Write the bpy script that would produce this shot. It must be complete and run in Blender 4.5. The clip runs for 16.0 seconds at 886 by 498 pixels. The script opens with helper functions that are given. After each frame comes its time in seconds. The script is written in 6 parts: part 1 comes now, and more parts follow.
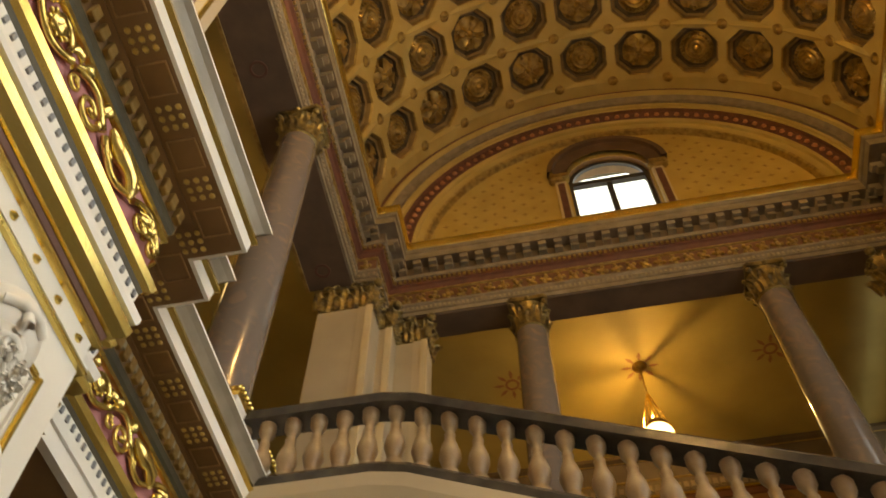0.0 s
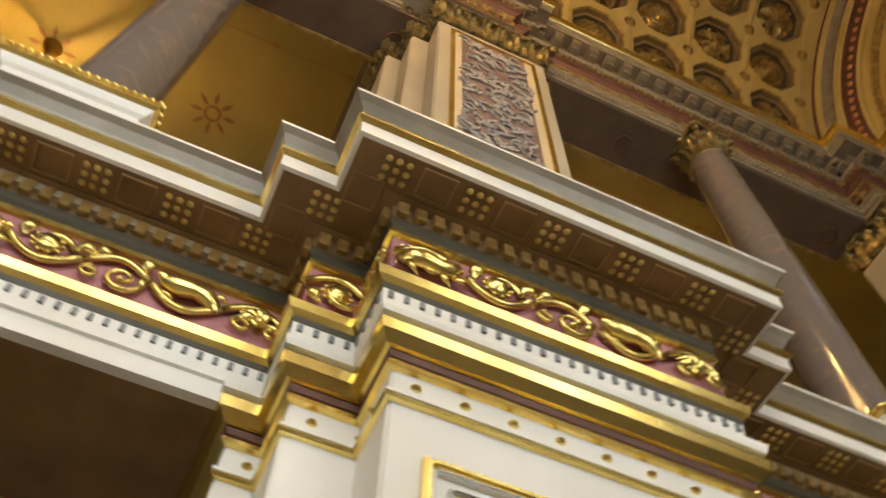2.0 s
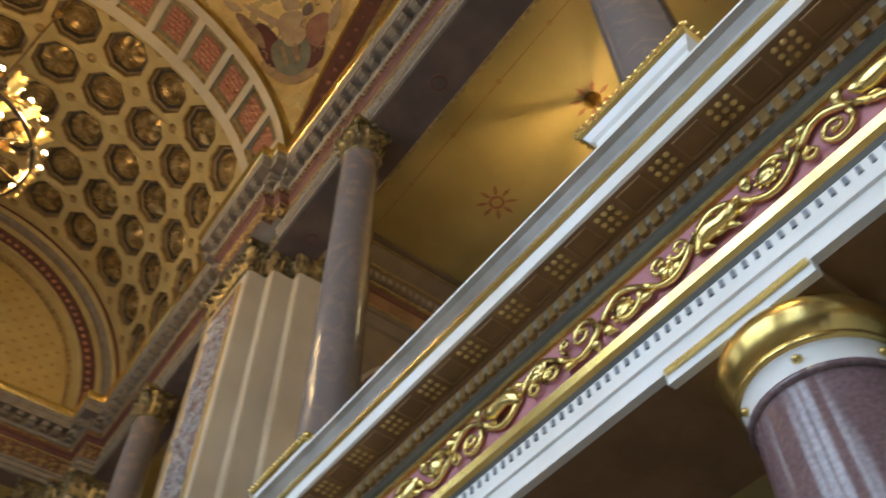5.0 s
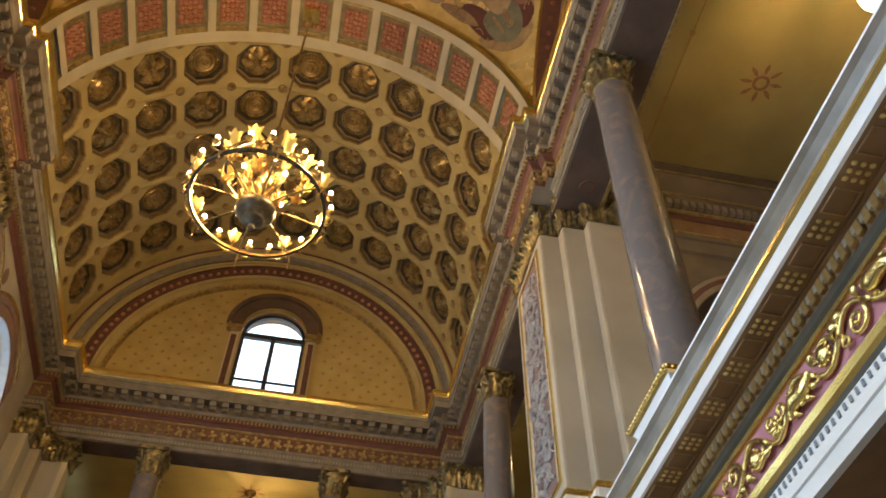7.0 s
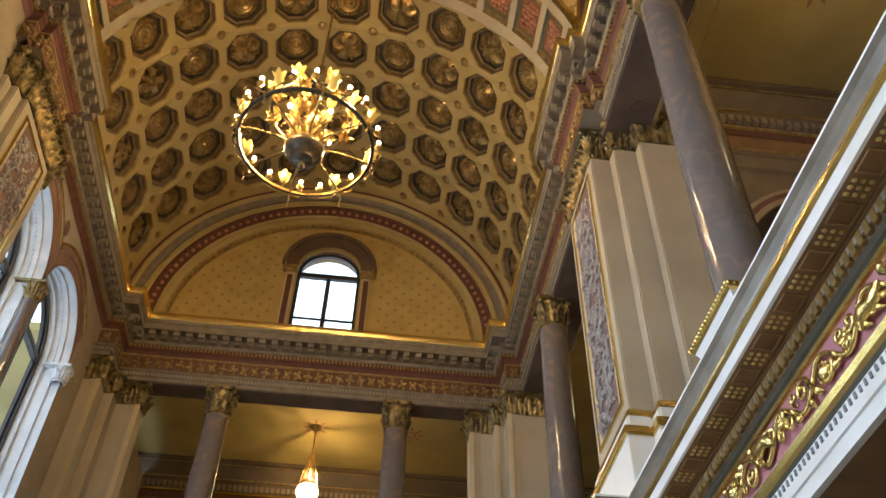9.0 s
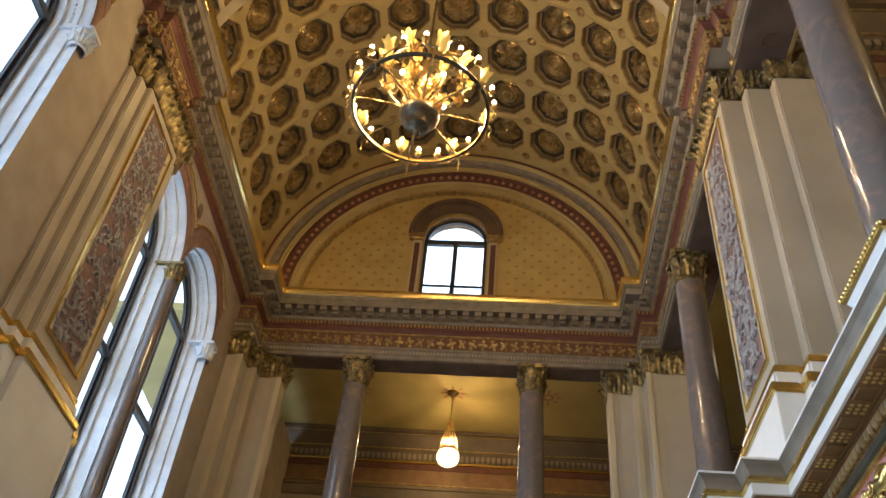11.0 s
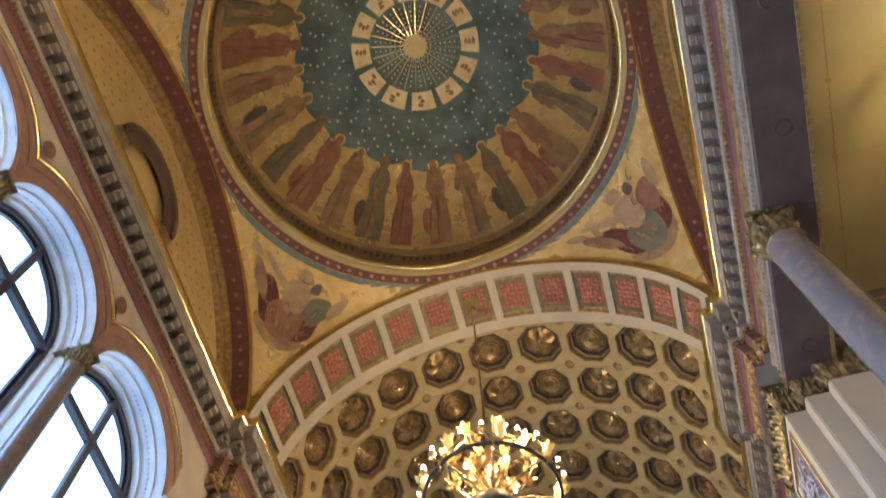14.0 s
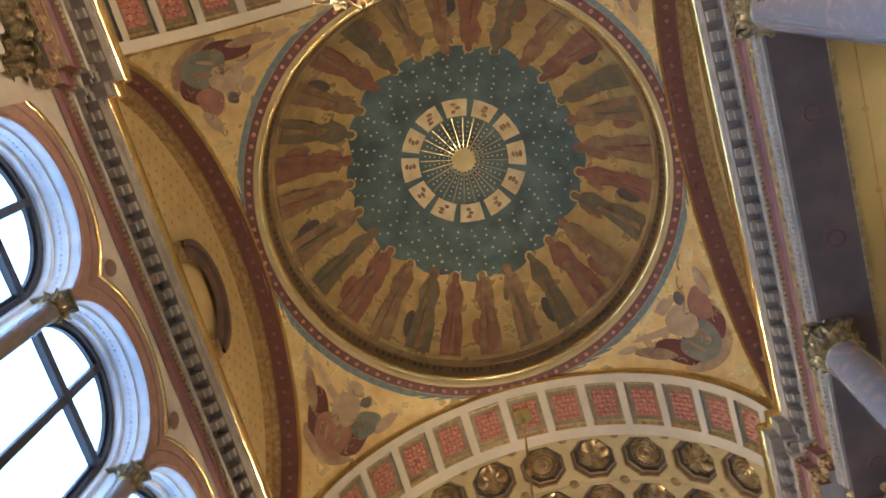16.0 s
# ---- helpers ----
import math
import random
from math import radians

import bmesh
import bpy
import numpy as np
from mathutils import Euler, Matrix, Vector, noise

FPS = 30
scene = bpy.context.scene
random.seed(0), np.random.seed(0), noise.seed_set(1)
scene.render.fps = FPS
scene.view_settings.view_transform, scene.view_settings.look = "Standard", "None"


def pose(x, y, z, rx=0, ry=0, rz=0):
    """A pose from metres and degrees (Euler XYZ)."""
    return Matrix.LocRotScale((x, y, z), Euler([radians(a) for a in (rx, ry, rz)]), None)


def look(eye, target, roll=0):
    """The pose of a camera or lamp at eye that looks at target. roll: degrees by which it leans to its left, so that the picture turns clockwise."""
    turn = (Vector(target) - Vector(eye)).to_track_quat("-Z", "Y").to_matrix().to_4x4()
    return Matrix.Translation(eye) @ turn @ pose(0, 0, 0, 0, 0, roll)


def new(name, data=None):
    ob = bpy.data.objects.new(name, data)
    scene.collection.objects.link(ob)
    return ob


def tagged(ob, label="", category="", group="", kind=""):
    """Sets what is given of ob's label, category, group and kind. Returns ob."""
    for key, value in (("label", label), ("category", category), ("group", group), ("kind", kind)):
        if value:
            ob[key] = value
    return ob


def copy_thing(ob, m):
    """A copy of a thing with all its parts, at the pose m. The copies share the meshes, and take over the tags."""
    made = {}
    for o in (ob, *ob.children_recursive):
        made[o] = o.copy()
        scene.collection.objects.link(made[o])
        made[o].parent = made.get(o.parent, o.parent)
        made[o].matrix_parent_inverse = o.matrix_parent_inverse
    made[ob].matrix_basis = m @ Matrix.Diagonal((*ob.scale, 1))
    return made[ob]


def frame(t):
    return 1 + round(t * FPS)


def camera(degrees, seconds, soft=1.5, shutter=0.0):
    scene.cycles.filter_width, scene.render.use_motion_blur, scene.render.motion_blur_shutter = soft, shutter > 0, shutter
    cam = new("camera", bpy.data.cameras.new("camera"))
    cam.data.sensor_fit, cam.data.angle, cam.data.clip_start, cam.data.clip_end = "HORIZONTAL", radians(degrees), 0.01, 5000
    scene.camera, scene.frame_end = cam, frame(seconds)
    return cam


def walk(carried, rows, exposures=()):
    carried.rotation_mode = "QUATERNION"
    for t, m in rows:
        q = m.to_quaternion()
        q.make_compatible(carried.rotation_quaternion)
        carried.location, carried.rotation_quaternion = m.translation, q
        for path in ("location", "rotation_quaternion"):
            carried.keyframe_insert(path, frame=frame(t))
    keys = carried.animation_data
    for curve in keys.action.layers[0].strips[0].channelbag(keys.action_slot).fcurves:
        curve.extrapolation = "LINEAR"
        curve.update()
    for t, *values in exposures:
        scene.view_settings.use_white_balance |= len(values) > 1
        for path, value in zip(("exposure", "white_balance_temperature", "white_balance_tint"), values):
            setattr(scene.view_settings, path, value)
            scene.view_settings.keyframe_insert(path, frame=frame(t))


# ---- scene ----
cam = camera(53.76, 16.0, shutter=0.4)
PATH = [
    (0, (1.827, -4.501, 1.317), (2.032, -5.56, 3.001), 0.3),
    (0.5, (1.744, -4.475, 1.368), (2.074, -5.433, 3.092), 1.2),
    (1, (1.85, -4.465, 1.555), (2.377, -5.278, 3.305), -1.6),
    (1.5, (1.817, -4.369, 1.671), (2.611, -4.994, 3.397), 1.81),
    (2, (1.827, -4.301, 1.698), (2.746, -4.687, 3.432), 1.83),
    (2.5, (1.829, -4.221, 1.666), (2.821, -4.437, 3.39), -0.7),
    (3, (1.803, -4.262, 1.672), (2.871, -4.219, 3.362), -1.98),
    (3.5, (1.797, -4.347, 1.673), (2.826, -3.965, 3.345), 0.9),
    (4, (1.777, -4.272, 1.67), (2.716, -3.64, 3.319), 1.68),
    (4.5, (1.777, -4.212, 1.662), (2.652, -3.433, 3.282), -0.75),
    (5, (1.797, -4.264, 1.674), (2.535, -3.299, 3.262), -0.93),
    (5.2, (1.831, -4.292, 1.696), (2.496, -3.255, 3.272), -0.19),
    (7.3, (1.409, -4.065, 1.567), (1.596, -2.758, 3.069), 1.67),
    (7.5, (1.406, -4.054, 1.564), (1.568, -2.724, 3.049), 2.02),
    (8, (1.413, -4.036, 1.574), (1.542, -2.675, 3.035), 1.43),
    (8.5, (1.393, -4.014, 1.554), (1.530, -2.634, 2.996), 1.40),
    (9, (1.399, -4.035, 1.573), (1.537, -2.628, 2.988), 1.58),
    (9.5, (1.391, -3.999, 1.597), (1.445, -2.544, 2.968), 3.09),
    (9.7, (1.423, -3.996, 1.606), (1.444, -2.523, 2.958), 4.42),
    (11.8, (1.559, -3.691, 1.879), (1.351, -2.22, 3.218), 4.83),
    (12, (1.523, -3.73, 1.835), (1.342, -2.305, 3.226), 3.58),
    (12.5, (1.519, -3.747, 1.631), (1.262, -2.463, 3.142), 3.29),
    (13, (1.494, -3.63, 1.559), (1.237, -2.578, 3.241), 2.84),
    (13.5, (1.33, -3.841, 1.665), (1.139, -2.924, 3.432), -1.27),
    (14, (1.377, -3.898, 1.65), (1.207, -3.139, 3.492), -2.67),
    (14.5, (1.391, -3.992, 1.674), (1.226, -3.374, 3.569), -2.45),
    (15, (1.383, -4.023, 1.671), (1.204, -3.554, 3.606), 1.57),
    (15.5, (1.325, -4.14, 1.699), (1.083, -3.666, 3.627), 6.53),
    (16, (1.417, -4.037, 1.641), (1.2, -3.527, 3.563), 6.74),
]
walk(cam, [(t, look(eye, target, roll)) for t, eye, target, roll in PATH],
     [(0, -0.5, 9800, 13), (1.0, -0.4, 9000, 13), (2.5, -0.48, 8100, 12), (3.0, -0.62, 8000, 12), (4.0, -0.66, 8000, 11), (5.0, -0.58, 5900, 10), (7.5, -0.44, 6000, 10), (9.5, -0.44, 6000, 11), (12.0, -0.4, 5300, 11), (13.0, -0.22, 4900, 12), (14.0, -0.06, 4700, 14), (16.0, -0.02, 4550, 15)])

# ---- world and light ----
world = bpy.data.worlds.new("sky")
scene.world = world
world.use_nodes = True
wn = world.node_tree.nodes
sky = wn.new("ShaderNodeTexSky")
sky.sky_type = 'NISHITA'
sky.sun_disc = False
sky.sun_elevation = radians(38)
sky.sun_rotation = radians(200)
world.node_tree.links.new(sky.outputs[0], wn["Background"].inputs[0])
wn["Background"].inputs[1].default_value = 0.15

sun_data = bpy.data.lights.new("sun", 'SUN')
sun_data.energy, sun_data.angle, sun_data.color = 1.0, radians(12), (1, 0.95, 0.88)
sun = new("sun", sun_data)
sun.matrix_world = look((0, 0, 60), (18, 6, 0))


def area_lamp(name, m, w, h, power, color):
    d = bpy.data.lights.new(name, 'AREA')
    d.shape, d.size, d.size_y, d.energy, d.color = 'RECTANGLE', w, h, power, color
    o = new(name, d)
    d.spread = radians(115)
    o.matrix_world = m
    return o


def bulb_lamp(name, p, power, color, radius=0.08):
    d = bpy.data.lights.new(name, 'POINT')
    d.energy, d.color, d.shadow_soft_size = power, color, radius
    o = new(name, d)
    o.location = p
    return o


DAY = (0.74, 0.87, 1.0)
WARM = (1.0, 0.66, 0.27)

# ---- materials ----


def mat(name, c1, c2=None, rough=0.6, metal=0.0, scale=3.0, bump=0.1, fine=60.0, contrast=(0.35, 0.65), coat=0.0, warp=0.0):
    m = bpy.data.materials.new(name)
    m.use_nodes = True
    nt = m.node_tree
    b = nt.nodes["Principled BSDF"]
    c2 = c2 or tuple(v * 0.8 for v in c1)
    tc = nt.nodes.new("ShaderNodeTexCoord")
    n1 = nt.nodes.new("ShaderNodeTexNoise")
    n1.inputs["Scale"].default_value, n1.inputs["Detail"].default_value = scale, 7
    n1.inputs["Distortion"].default_value = warp
    n2 = nt.nodes.new("ShaderNodeTexNoise")
    n2.inputs["Scale"].default_value, n2.inputs["Detail"].default_value = fine, 3
    ramp = nt.nodes.new("ShaderNodeValToRGB")
    ramp.color_ramp.elements[0].position, ramp.color_ramp.elements[1].position = contrast
    ramp.color_ramp.elements[0].color, ramp.color_ramp.elements[1].color = (*c1, 1), (*c2, 1)
    info = nt.nodes.new("ShaderNodeObjectInfo")
    hue = nt.nodes.new("ShaderNodeHueSaturation")
    ma = nt.nodes.new("ShaderNodeMath")
    ma.operation = 'MULTIPLY_ADD'
    ma.inputs[1].default_value, ma.inputs[2].default_value = 0.12, 0.94
    bp = nt.nodes.new("ShaderNodeBump")
    bp.inputs["Strength"].default_value, bp.inputs["Distance"].default_value = bump, 0.02
    rr = nt.nodes.new("ShaderNodeMapRange")
    rr.inputs["To Min"].default_value, rr.inputs["To Max"].default_value = max(0.02, rough - 0.08), min(1, rough + 0.1)
    L = nt.links.new
    L(tc.outputs["Object"], n1.inputs["Vector"])
    L(tc.outputs["Object"], n2.inputs["Vector"])
    L(n1.outputs[0], ramp.inputs[0])
    L(info.outputs["Random"], ma.inputs[0])
    L(ma.outputs[0], hue.inputs["Value"])
    L(ramp.outputs[0], hue.inputs["Color"])
    L(hue.outputs[0], b.inputs["Base Color"])
    L(n2.outputs[0], bp.inputs["Height"])
    L(bp.outputs[0], b.inputs["Normal"])
    L(n1.outputs[0], rr.inputs[0])
    L(rr.outputs[0], b.inputs["Roughness"])
    b.inputs["Metallic"].default_value = metal
    b.inputs["Coat Weight"].default_value = coat
    return m


def glow(name, color, strength):
    m = bpy.data.materials.new(name)
    m.use_nodes = True
    b = m.node_tree.nodes["Principled BSDF"]
    b.inputs["Base Color"].default_value = (*color, 1)
    b.inputs["Emission Color"].default_value = (*color, 1)
    b.inputs["Emission Strength"].default_value = strength
    return m


WHITE = mat("painted_white_stone", (0.82, 0.80, 0.76), (0.75, 0.72, 0.66), 0.42, 0, 1.2, 0.05, 25)
CREAM = mat("cream_plaster", (0.58, 0.48, 0.31), (0.50, 0.41, 0.26), 0.6, 0, 1.6, 0.12, 40)
STONE = mat("buff_stone", (0.47, 0.405, 0.30), (0.39, 0.33, 0.24), 0.5, 0, 0.8, 0.08, 18)
GOLD = mat("gilding", (0.86, 0.67, 0.25), (0.70, 0.50, 0.15), 0.21, 0.95, 2.5, 0.04, 24)
GOLDDARK = mat("old_gilding", (0.50, 0.36, 0.14), (0.30, 0.20, 0.08), 0.42, 0.7, 9, 0.35, 40)
VAULT = mat("vault_ochre", (0.50, 0.375, 0.145), (0.42, 0.305, 0.105), 0.6, 0, 1.4, 0.15, 35)
# recess shade put into the colour: coffer walls dark, floors darker still
COFFERWALL = mat("coffer_wall_shade_brown", (0.23, 0.155, 0.065), (0.16, 0.105, 0.045), 0.55, 0, 5, 0.3, 40)
COFFER = mat("coffer_shade_umber", (0.085, 0.058, 0.028), (0.055, 0.038, 0.02), 0.65, 0, 5, 0.3, 40)
ROSETTE = mat("rosette_brown_gold", (0.46, 0.31, 0.11), (0.23, 0.145, 0.05), 0.32, 0.7, 6, 0.12, 40)
PINK = mat("frieze_rose_ground", (0.50, 0.20, 0.21), (0.42, 0.16, 0.17), 0.6, 0, 5, 0.2, 50)
RED = mat("dull_red_band", (0.145, 0.052, 0.032), (0.105, 0.04, 0.026), 0.6, 0, 6, 0.2, 50)
PANEL = mat("rose_panel", (0.30, 0.08, 0.042), (0.37, 0.13, 0.07), 0.6, 0, 9, 0.3, 45, (0.45, 0.6))
SOFFIT = mat("umber_soffit", (0.27, 0.15, 0.06), (0.20, 0.11, 0.044), 0.55, 0, 3, 0.2, 40)
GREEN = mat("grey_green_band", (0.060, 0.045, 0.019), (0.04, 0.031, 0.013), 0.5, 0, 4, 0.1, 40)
MARBLE = mat("grey_rose_marble", (0.155, 0.13, 0.118), (0.255, 0.17, 0.125), 0.13, 0, 2.6, 0.02, 20, (0.50, 0.80), 0.3, 2.2)
PURPLE = mat("polished_purple_granite", (0.19, 0.125, 0.125), (0.115, 0.07, 0.075), 0.12, 0, 40, 0.02, 90, (0.3, 0.7), 0.4)
# buff darkened in colour for parts that lie in shade
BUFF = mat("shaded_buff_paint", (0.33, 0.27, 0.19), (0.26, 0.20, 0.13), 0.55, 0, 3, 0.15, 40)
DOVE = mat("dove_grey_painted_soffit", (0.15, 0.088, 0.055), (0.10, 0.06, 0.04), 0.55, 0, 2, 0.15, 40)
CEIL = mat("gallery_ceiling_paint", (0.42, 0.325, 0.11), (0.34, 0.26, 0.085), 0.6, 0, 0.8, 0.05, 15)
YELLOW = mat("lunette_yellow", (0.55, 0.39, 0.13), (0.48, 0.33, 0.10), 0.55, 0, 2, 0.1, 40)
MOSAIC = mat("gold_mosaic", (0.86, 0.65, 0.25), (0.66, 0.46, 0.15), 0.28, 0.5, 2.2, 0.6, 26)
BLUE = mat("slate_blue_mosaic", (0.155, 0.215, 0.20), (0.075, 0.105, 0.10), 0.5, 0.1, 1.4, 0.5, 26)
BLUEGREY = mat("blue_grey_border", (0.20, 0.24, 0.22), (0.13, 0.16, 0.15), 0.5, 0.1, 10, 0.3, 26)
FIGURE = mat("muted_mosaic_brown", (0.24, 0.14, 0.075), (0.42, 0.28, 0.12), 0.55, 0.1, 3, 0.5, 26)
FIGROSE = mat("muted_mosaic_rose", (0.36, 0.17, 0.09), (0.24, 0.11, 0.07), 0.55, 0.1, 3, 0.5, 26)
FIGPALE = mat("muted_mosaic_cream", (0.55, 0.47, 0.32), (0.40, 0.33, 0.22), 0.55, 0.1, 4, 0.5, 26)
ZODIAC = mat("pale_gold_mosaic", (0.88, 0.74, 0.40), (0.76, 0.58, 0.26), 0.4, 0.3, 3, 0.5, 26)
FIGDARK = mat("muted_mosaic_umber", (0.09, 0.08, 0.07), (0.15, 0.11, 0.08), 0.55, 0.1, 4, 0.5, 26)
IRON = mat("dark_window_frame", (0.05, 0.045, 0.04), (0.035, 0.03, 0.03), 0.45, 0, 6, 0.05, 40)
RAIL = mat("black_marble_rail", (0.05, 0.045, 0.04), (0.09, 0.08, 0.07), 0.2, 0, 5, 0.02, 40)
BALU = mat("alabaster_baluster", (0.44, 0.33, 0.21), (0.27, 0.17, 0.10), 0.3, 0, 5, 0.05, 40)
GREYPANEL = mat("carved_grey_relief", (0.22, 0.13, 0.11), (0.15, 0.09, 0.08), 0.6, 0, 7, 0.9, 16)
BRONZE = mat("chandelier_brass", (0.66, 0.44, 0.14), (0.36, 0.22, 0.07), 0.3, 0.95, 8, 0.3, 40)
FLOOR = mat("stone_floor", (0.42, 0.38, 0.32), (0.32, 0.28, 0.24), 0.35, 0, 1.0, 0.05, 20)
BULB = glow("lit_bulb", (1.0, 0.82, 0.48), 30)
# faint emission stands in for the glimmer of the chandelier's golden cups
AMBER = glow("golden_cup_glimmer", (0.80, 0.50, 0.10), 0.42)
GLOBE = glow("lit_opal_globe", (1.0, 0.80, 0.40), 7)
GLASS = bpy.data.materials.new("window_glass")
GLASS.use_nodes = True
gb = GLASS.node_tree.nodes["Principled BSDF"]
gb.inputs["Transmission Weight"].default_value, gb.inputs["Roughness"].default_value, gb.inputs["IOR"].default_value = 1.0, 0.0, 1.02
OUTSIDE = glow("bright_outdoor_haze", (0.70, 0.86, 1.0), 3.5)

# ---- building blocks ----


def part(name, bm, material, parent=None, label=""):
    me = bpy.data.meshes.new(name)
    bm.normal_update()
    bm.to_mesh(me)
    bm.free()
    me.materials.append(material)
    ob = new(name, me)
    ob.parent = parent
    if label:
        ob["label"] = label
    return ob


def smooth(ob):
    for p in ob.data.polygons:
        p.use_smooth = True
    return ob


def thing(name, at=(0, 0, 0), label="", category="", group="", kind=""):
    e = new(name)
    e.location = at
    return tagged(e, label, category, group, kind)


def quad_box(bm, x0, x1, y0, y1, z0, z1):
    v = [bm.verts.new(p) for p in ((x0, y0, z0), (x1, y0, z0), (x1, y1, z0), (x0, y1, z0), (x0, y0, z1), (x1, y0, z1), (x1, y1, z1), (x0, y1, z1))]
    for f in ((3, 2, 1, 0), (4, 5, 6, 7), (0, 1, 5, 4), (1, 2, 6, 5), (2, 3, 7, 6), (3, 0, 4, 7)):
        bm.faces.new([v[i] for i in f])
    return v


def box(name, x0, x1, y0, y1, z0, z1, material, parent=None, bevel=0.0, label=""):
    bm = bmesh.new()
    quad_box(bm, x0, x1, y0, y1, z0, z1)
    if bevel:
        bmesh.ops.bevel(bm, geom=bm.edges[:], offset=bevel, segments=2, affect='EDGES')
    return part(name, bm, material, parent, label)


def lathe(bm, prof, seg=24, at=(0, 0, 0), a0=0.0, a1=360.0):
    full = abs(a1 - a0) >= 360
    n = seg if full else seg + 1
    rings = []
    for r, z in prof:
        rings.append([bm.verts.new((at[0] + r * math.cos(radians(a0 + (a1 - a0) * k / seg)), at[1] + r * math.sin(radians(a0 + (a1 - a0) * k / seg)), at[2] + z)) for k in range(n)])
    for a, b in zip(rings, rings[1:]):
        for k in range(seg):
            j = (k + 1) % n
            bm.faces.new((a[k], a[j], b[j], b[k]))
    return rings


def sweep(name, prof, line, material, parent=None, closed=False, label=""):
    """A moulding: its outline of (out, z) drawn along a line in plan; out is to the line's left."""
    n = len(line)
    pts = [Vector(p) for p in line]
    mit = []
    for i in range(n):
        a = pts[i] - pts[i - 1] if (closed or i > 0) else pts[1] - pts[0]
        b = pts[(i + 1) % n] - pts[i] if (closed or i < n - 1) else pts[-1] - pts[-2]
        na, nb = Vector((-a.y, a.x)).normalized(), Vector((-b.y, b.x)).normalized()
        m = na + nb
        mit.append(m / max(0.3, m.dot(na)) if m.length > 1e-6 else na)
    bm = bmesh.new()
    rings = [[bm.verts.new((pts[i].x + mit[i].x * o, pts[i].y + mit[i].y * o, z)) for o, z in prof] for i in range(n)]
    for i in range(n if closed else n - 1):
        a, b = rings[i], rings[(i + 1) % n]
        for k in range(len(prof) - 1):
            bm.faces.new((a[k], b[k], b[k + 1], a[k + 1]))
    if not closed:
        for r in (rings[0], rings[-1]):
            if len(r) > 2:
                try:
                    bm.faces.new(r)
                except ValueError:
                    pass
    return part(name, bm, material, parent, label)


def tube(name, pts, r, material, parent=None, seg=8, closed=False):
    bm = bmesh.new()
    P = [Vector(p) for p in pts]
    n = len(P)
    rings = []
    for i in range(n):
        t = (P[(i + 1) % n] - P[i - 1]) if closed else (P[min(i + 1, n - 1)] - P[max(i - 1, 0)])
        t.normalize()
        u = t.cross(Vector((0, 0, 1)))
        u = u.normalized() if u.length > 1e-3 else Vector((1, 0, 0))
        w = t.cross(u)
        rad = r[i] if isinstance(r, (list, tuple)) else r
        rings.append([bm.verts.new(P[i] + (u * math.cos(2 * math.pi * k / seg) + w * math.sin(2 * math.pi * k / seg)) * rad) for k in range(seg)])
    for i in range(n if closed else n - 1):
        a, b = rings[i], rings[(i + 1) % n]
        for k in range(seg):
            bm.faces.new((a[k], a[(k + 1) % seg], b[(k + 1) % seg], b[k]))
    if not closed:
        bm.faces.new(rings[0])
        bm.faces.new(rings[-1][::-1])
    return smooth(part(name, bm, material, parent))


def joined_tubes(bm, pts, r0, r1, seg=6):
    P = [Vector(p) for p in pts]
    n = len(P)
    rings = []
    for i in range(n):
        t = (P[min(i + 1, n - 1)] - P[max(i - 1, 0)]).normalized()
        u = t.cross(Vector((0.31, 0.2, 0.93))).normalized()
        w = t.cross(u)
        rad = r0 + (r1 - r0) * i / (n - 1)
        rings.append([bm.verts.new(P[i] + (u * math.cos(2 * math.pi * k / seg) + w * math.sin(2 * math.pi * k / seg)) * rad) for k in range(seg)])
    for a, b in zip(rings, rings[1:]):
        for k in range(seg):
            bm.faces.new((a[k], a[(k + 1) % seg], b[(k + 1) % seg], b[k]))
    bm.faces.new(rings[0])
    bm.faces.new(rings[-1][::-1])


def shared(name, mesh, m, parent):
    ob = new(name, mesh)
    ob.parent = parent
    ob.matrix_basis = m
    return ob


def mesh_of(name, bm, material, soft=True):
    me = bpy.data.meshes.new(name)
    bm.normal_update()
    bm.to_mesh(me)
    bm.free()
    me.materials.append(material)
    if soft:
        for p in me.polygons:
            p.use_smooth = True
    return me


def ball(bm, p, r, squash=1.0, seg=8, rows=5):
    x, y, z = p
    top, low = bm.verts.new((x, y, z + r * squash)), bm.verts.new((x, y, z - r * squash))
    rings = []
    for i in range(1, rows):
        t = math.pi * i / rows
        rr, zz = r * math.sin(t), z + r * squash * math.cos(t)
        rings.append([bm.verts.new((x + rr * math.cos(2 * math.pi * k / seg), y + rr * math.sin(2 * math.pi * k / seg), zz)) for k in range(seg)])
    for k in range(seg):
        j = (k + 1) % seg
        bm.faces.new((top, rings[0][k], rings[0][j]))
        bm.faces.new((low, rings[-1][j], rings[-1][k]))
        for a, b in zip(rings, rings[1:]):
            bm.faces.new((a[k], b[k], b[j], a[j]))


CH_Y, CH_Z, CH_POWER, GAL_POWER = 5.65, 13.5, 295, 140

# ---- plan ----
SPRING = 16.0     # springing of the vaults
R_ARCH = 4.95     # half the crossing, and the arches' radius
END = 13.9        # end walls
X_E = 5.1         # plane of the upper order
GAL = 6.3         # gallery floor
CEILZ = 15.75     # gallery ceiling

# ---- floor, outer shell ----
box("floor", -9, 13, -23, 23, -0.3, 0.0, FLOOR)
tagged(bpy.data.objects["floor"], "pale stone hall floor below the stairs", "floor", kind="structure")
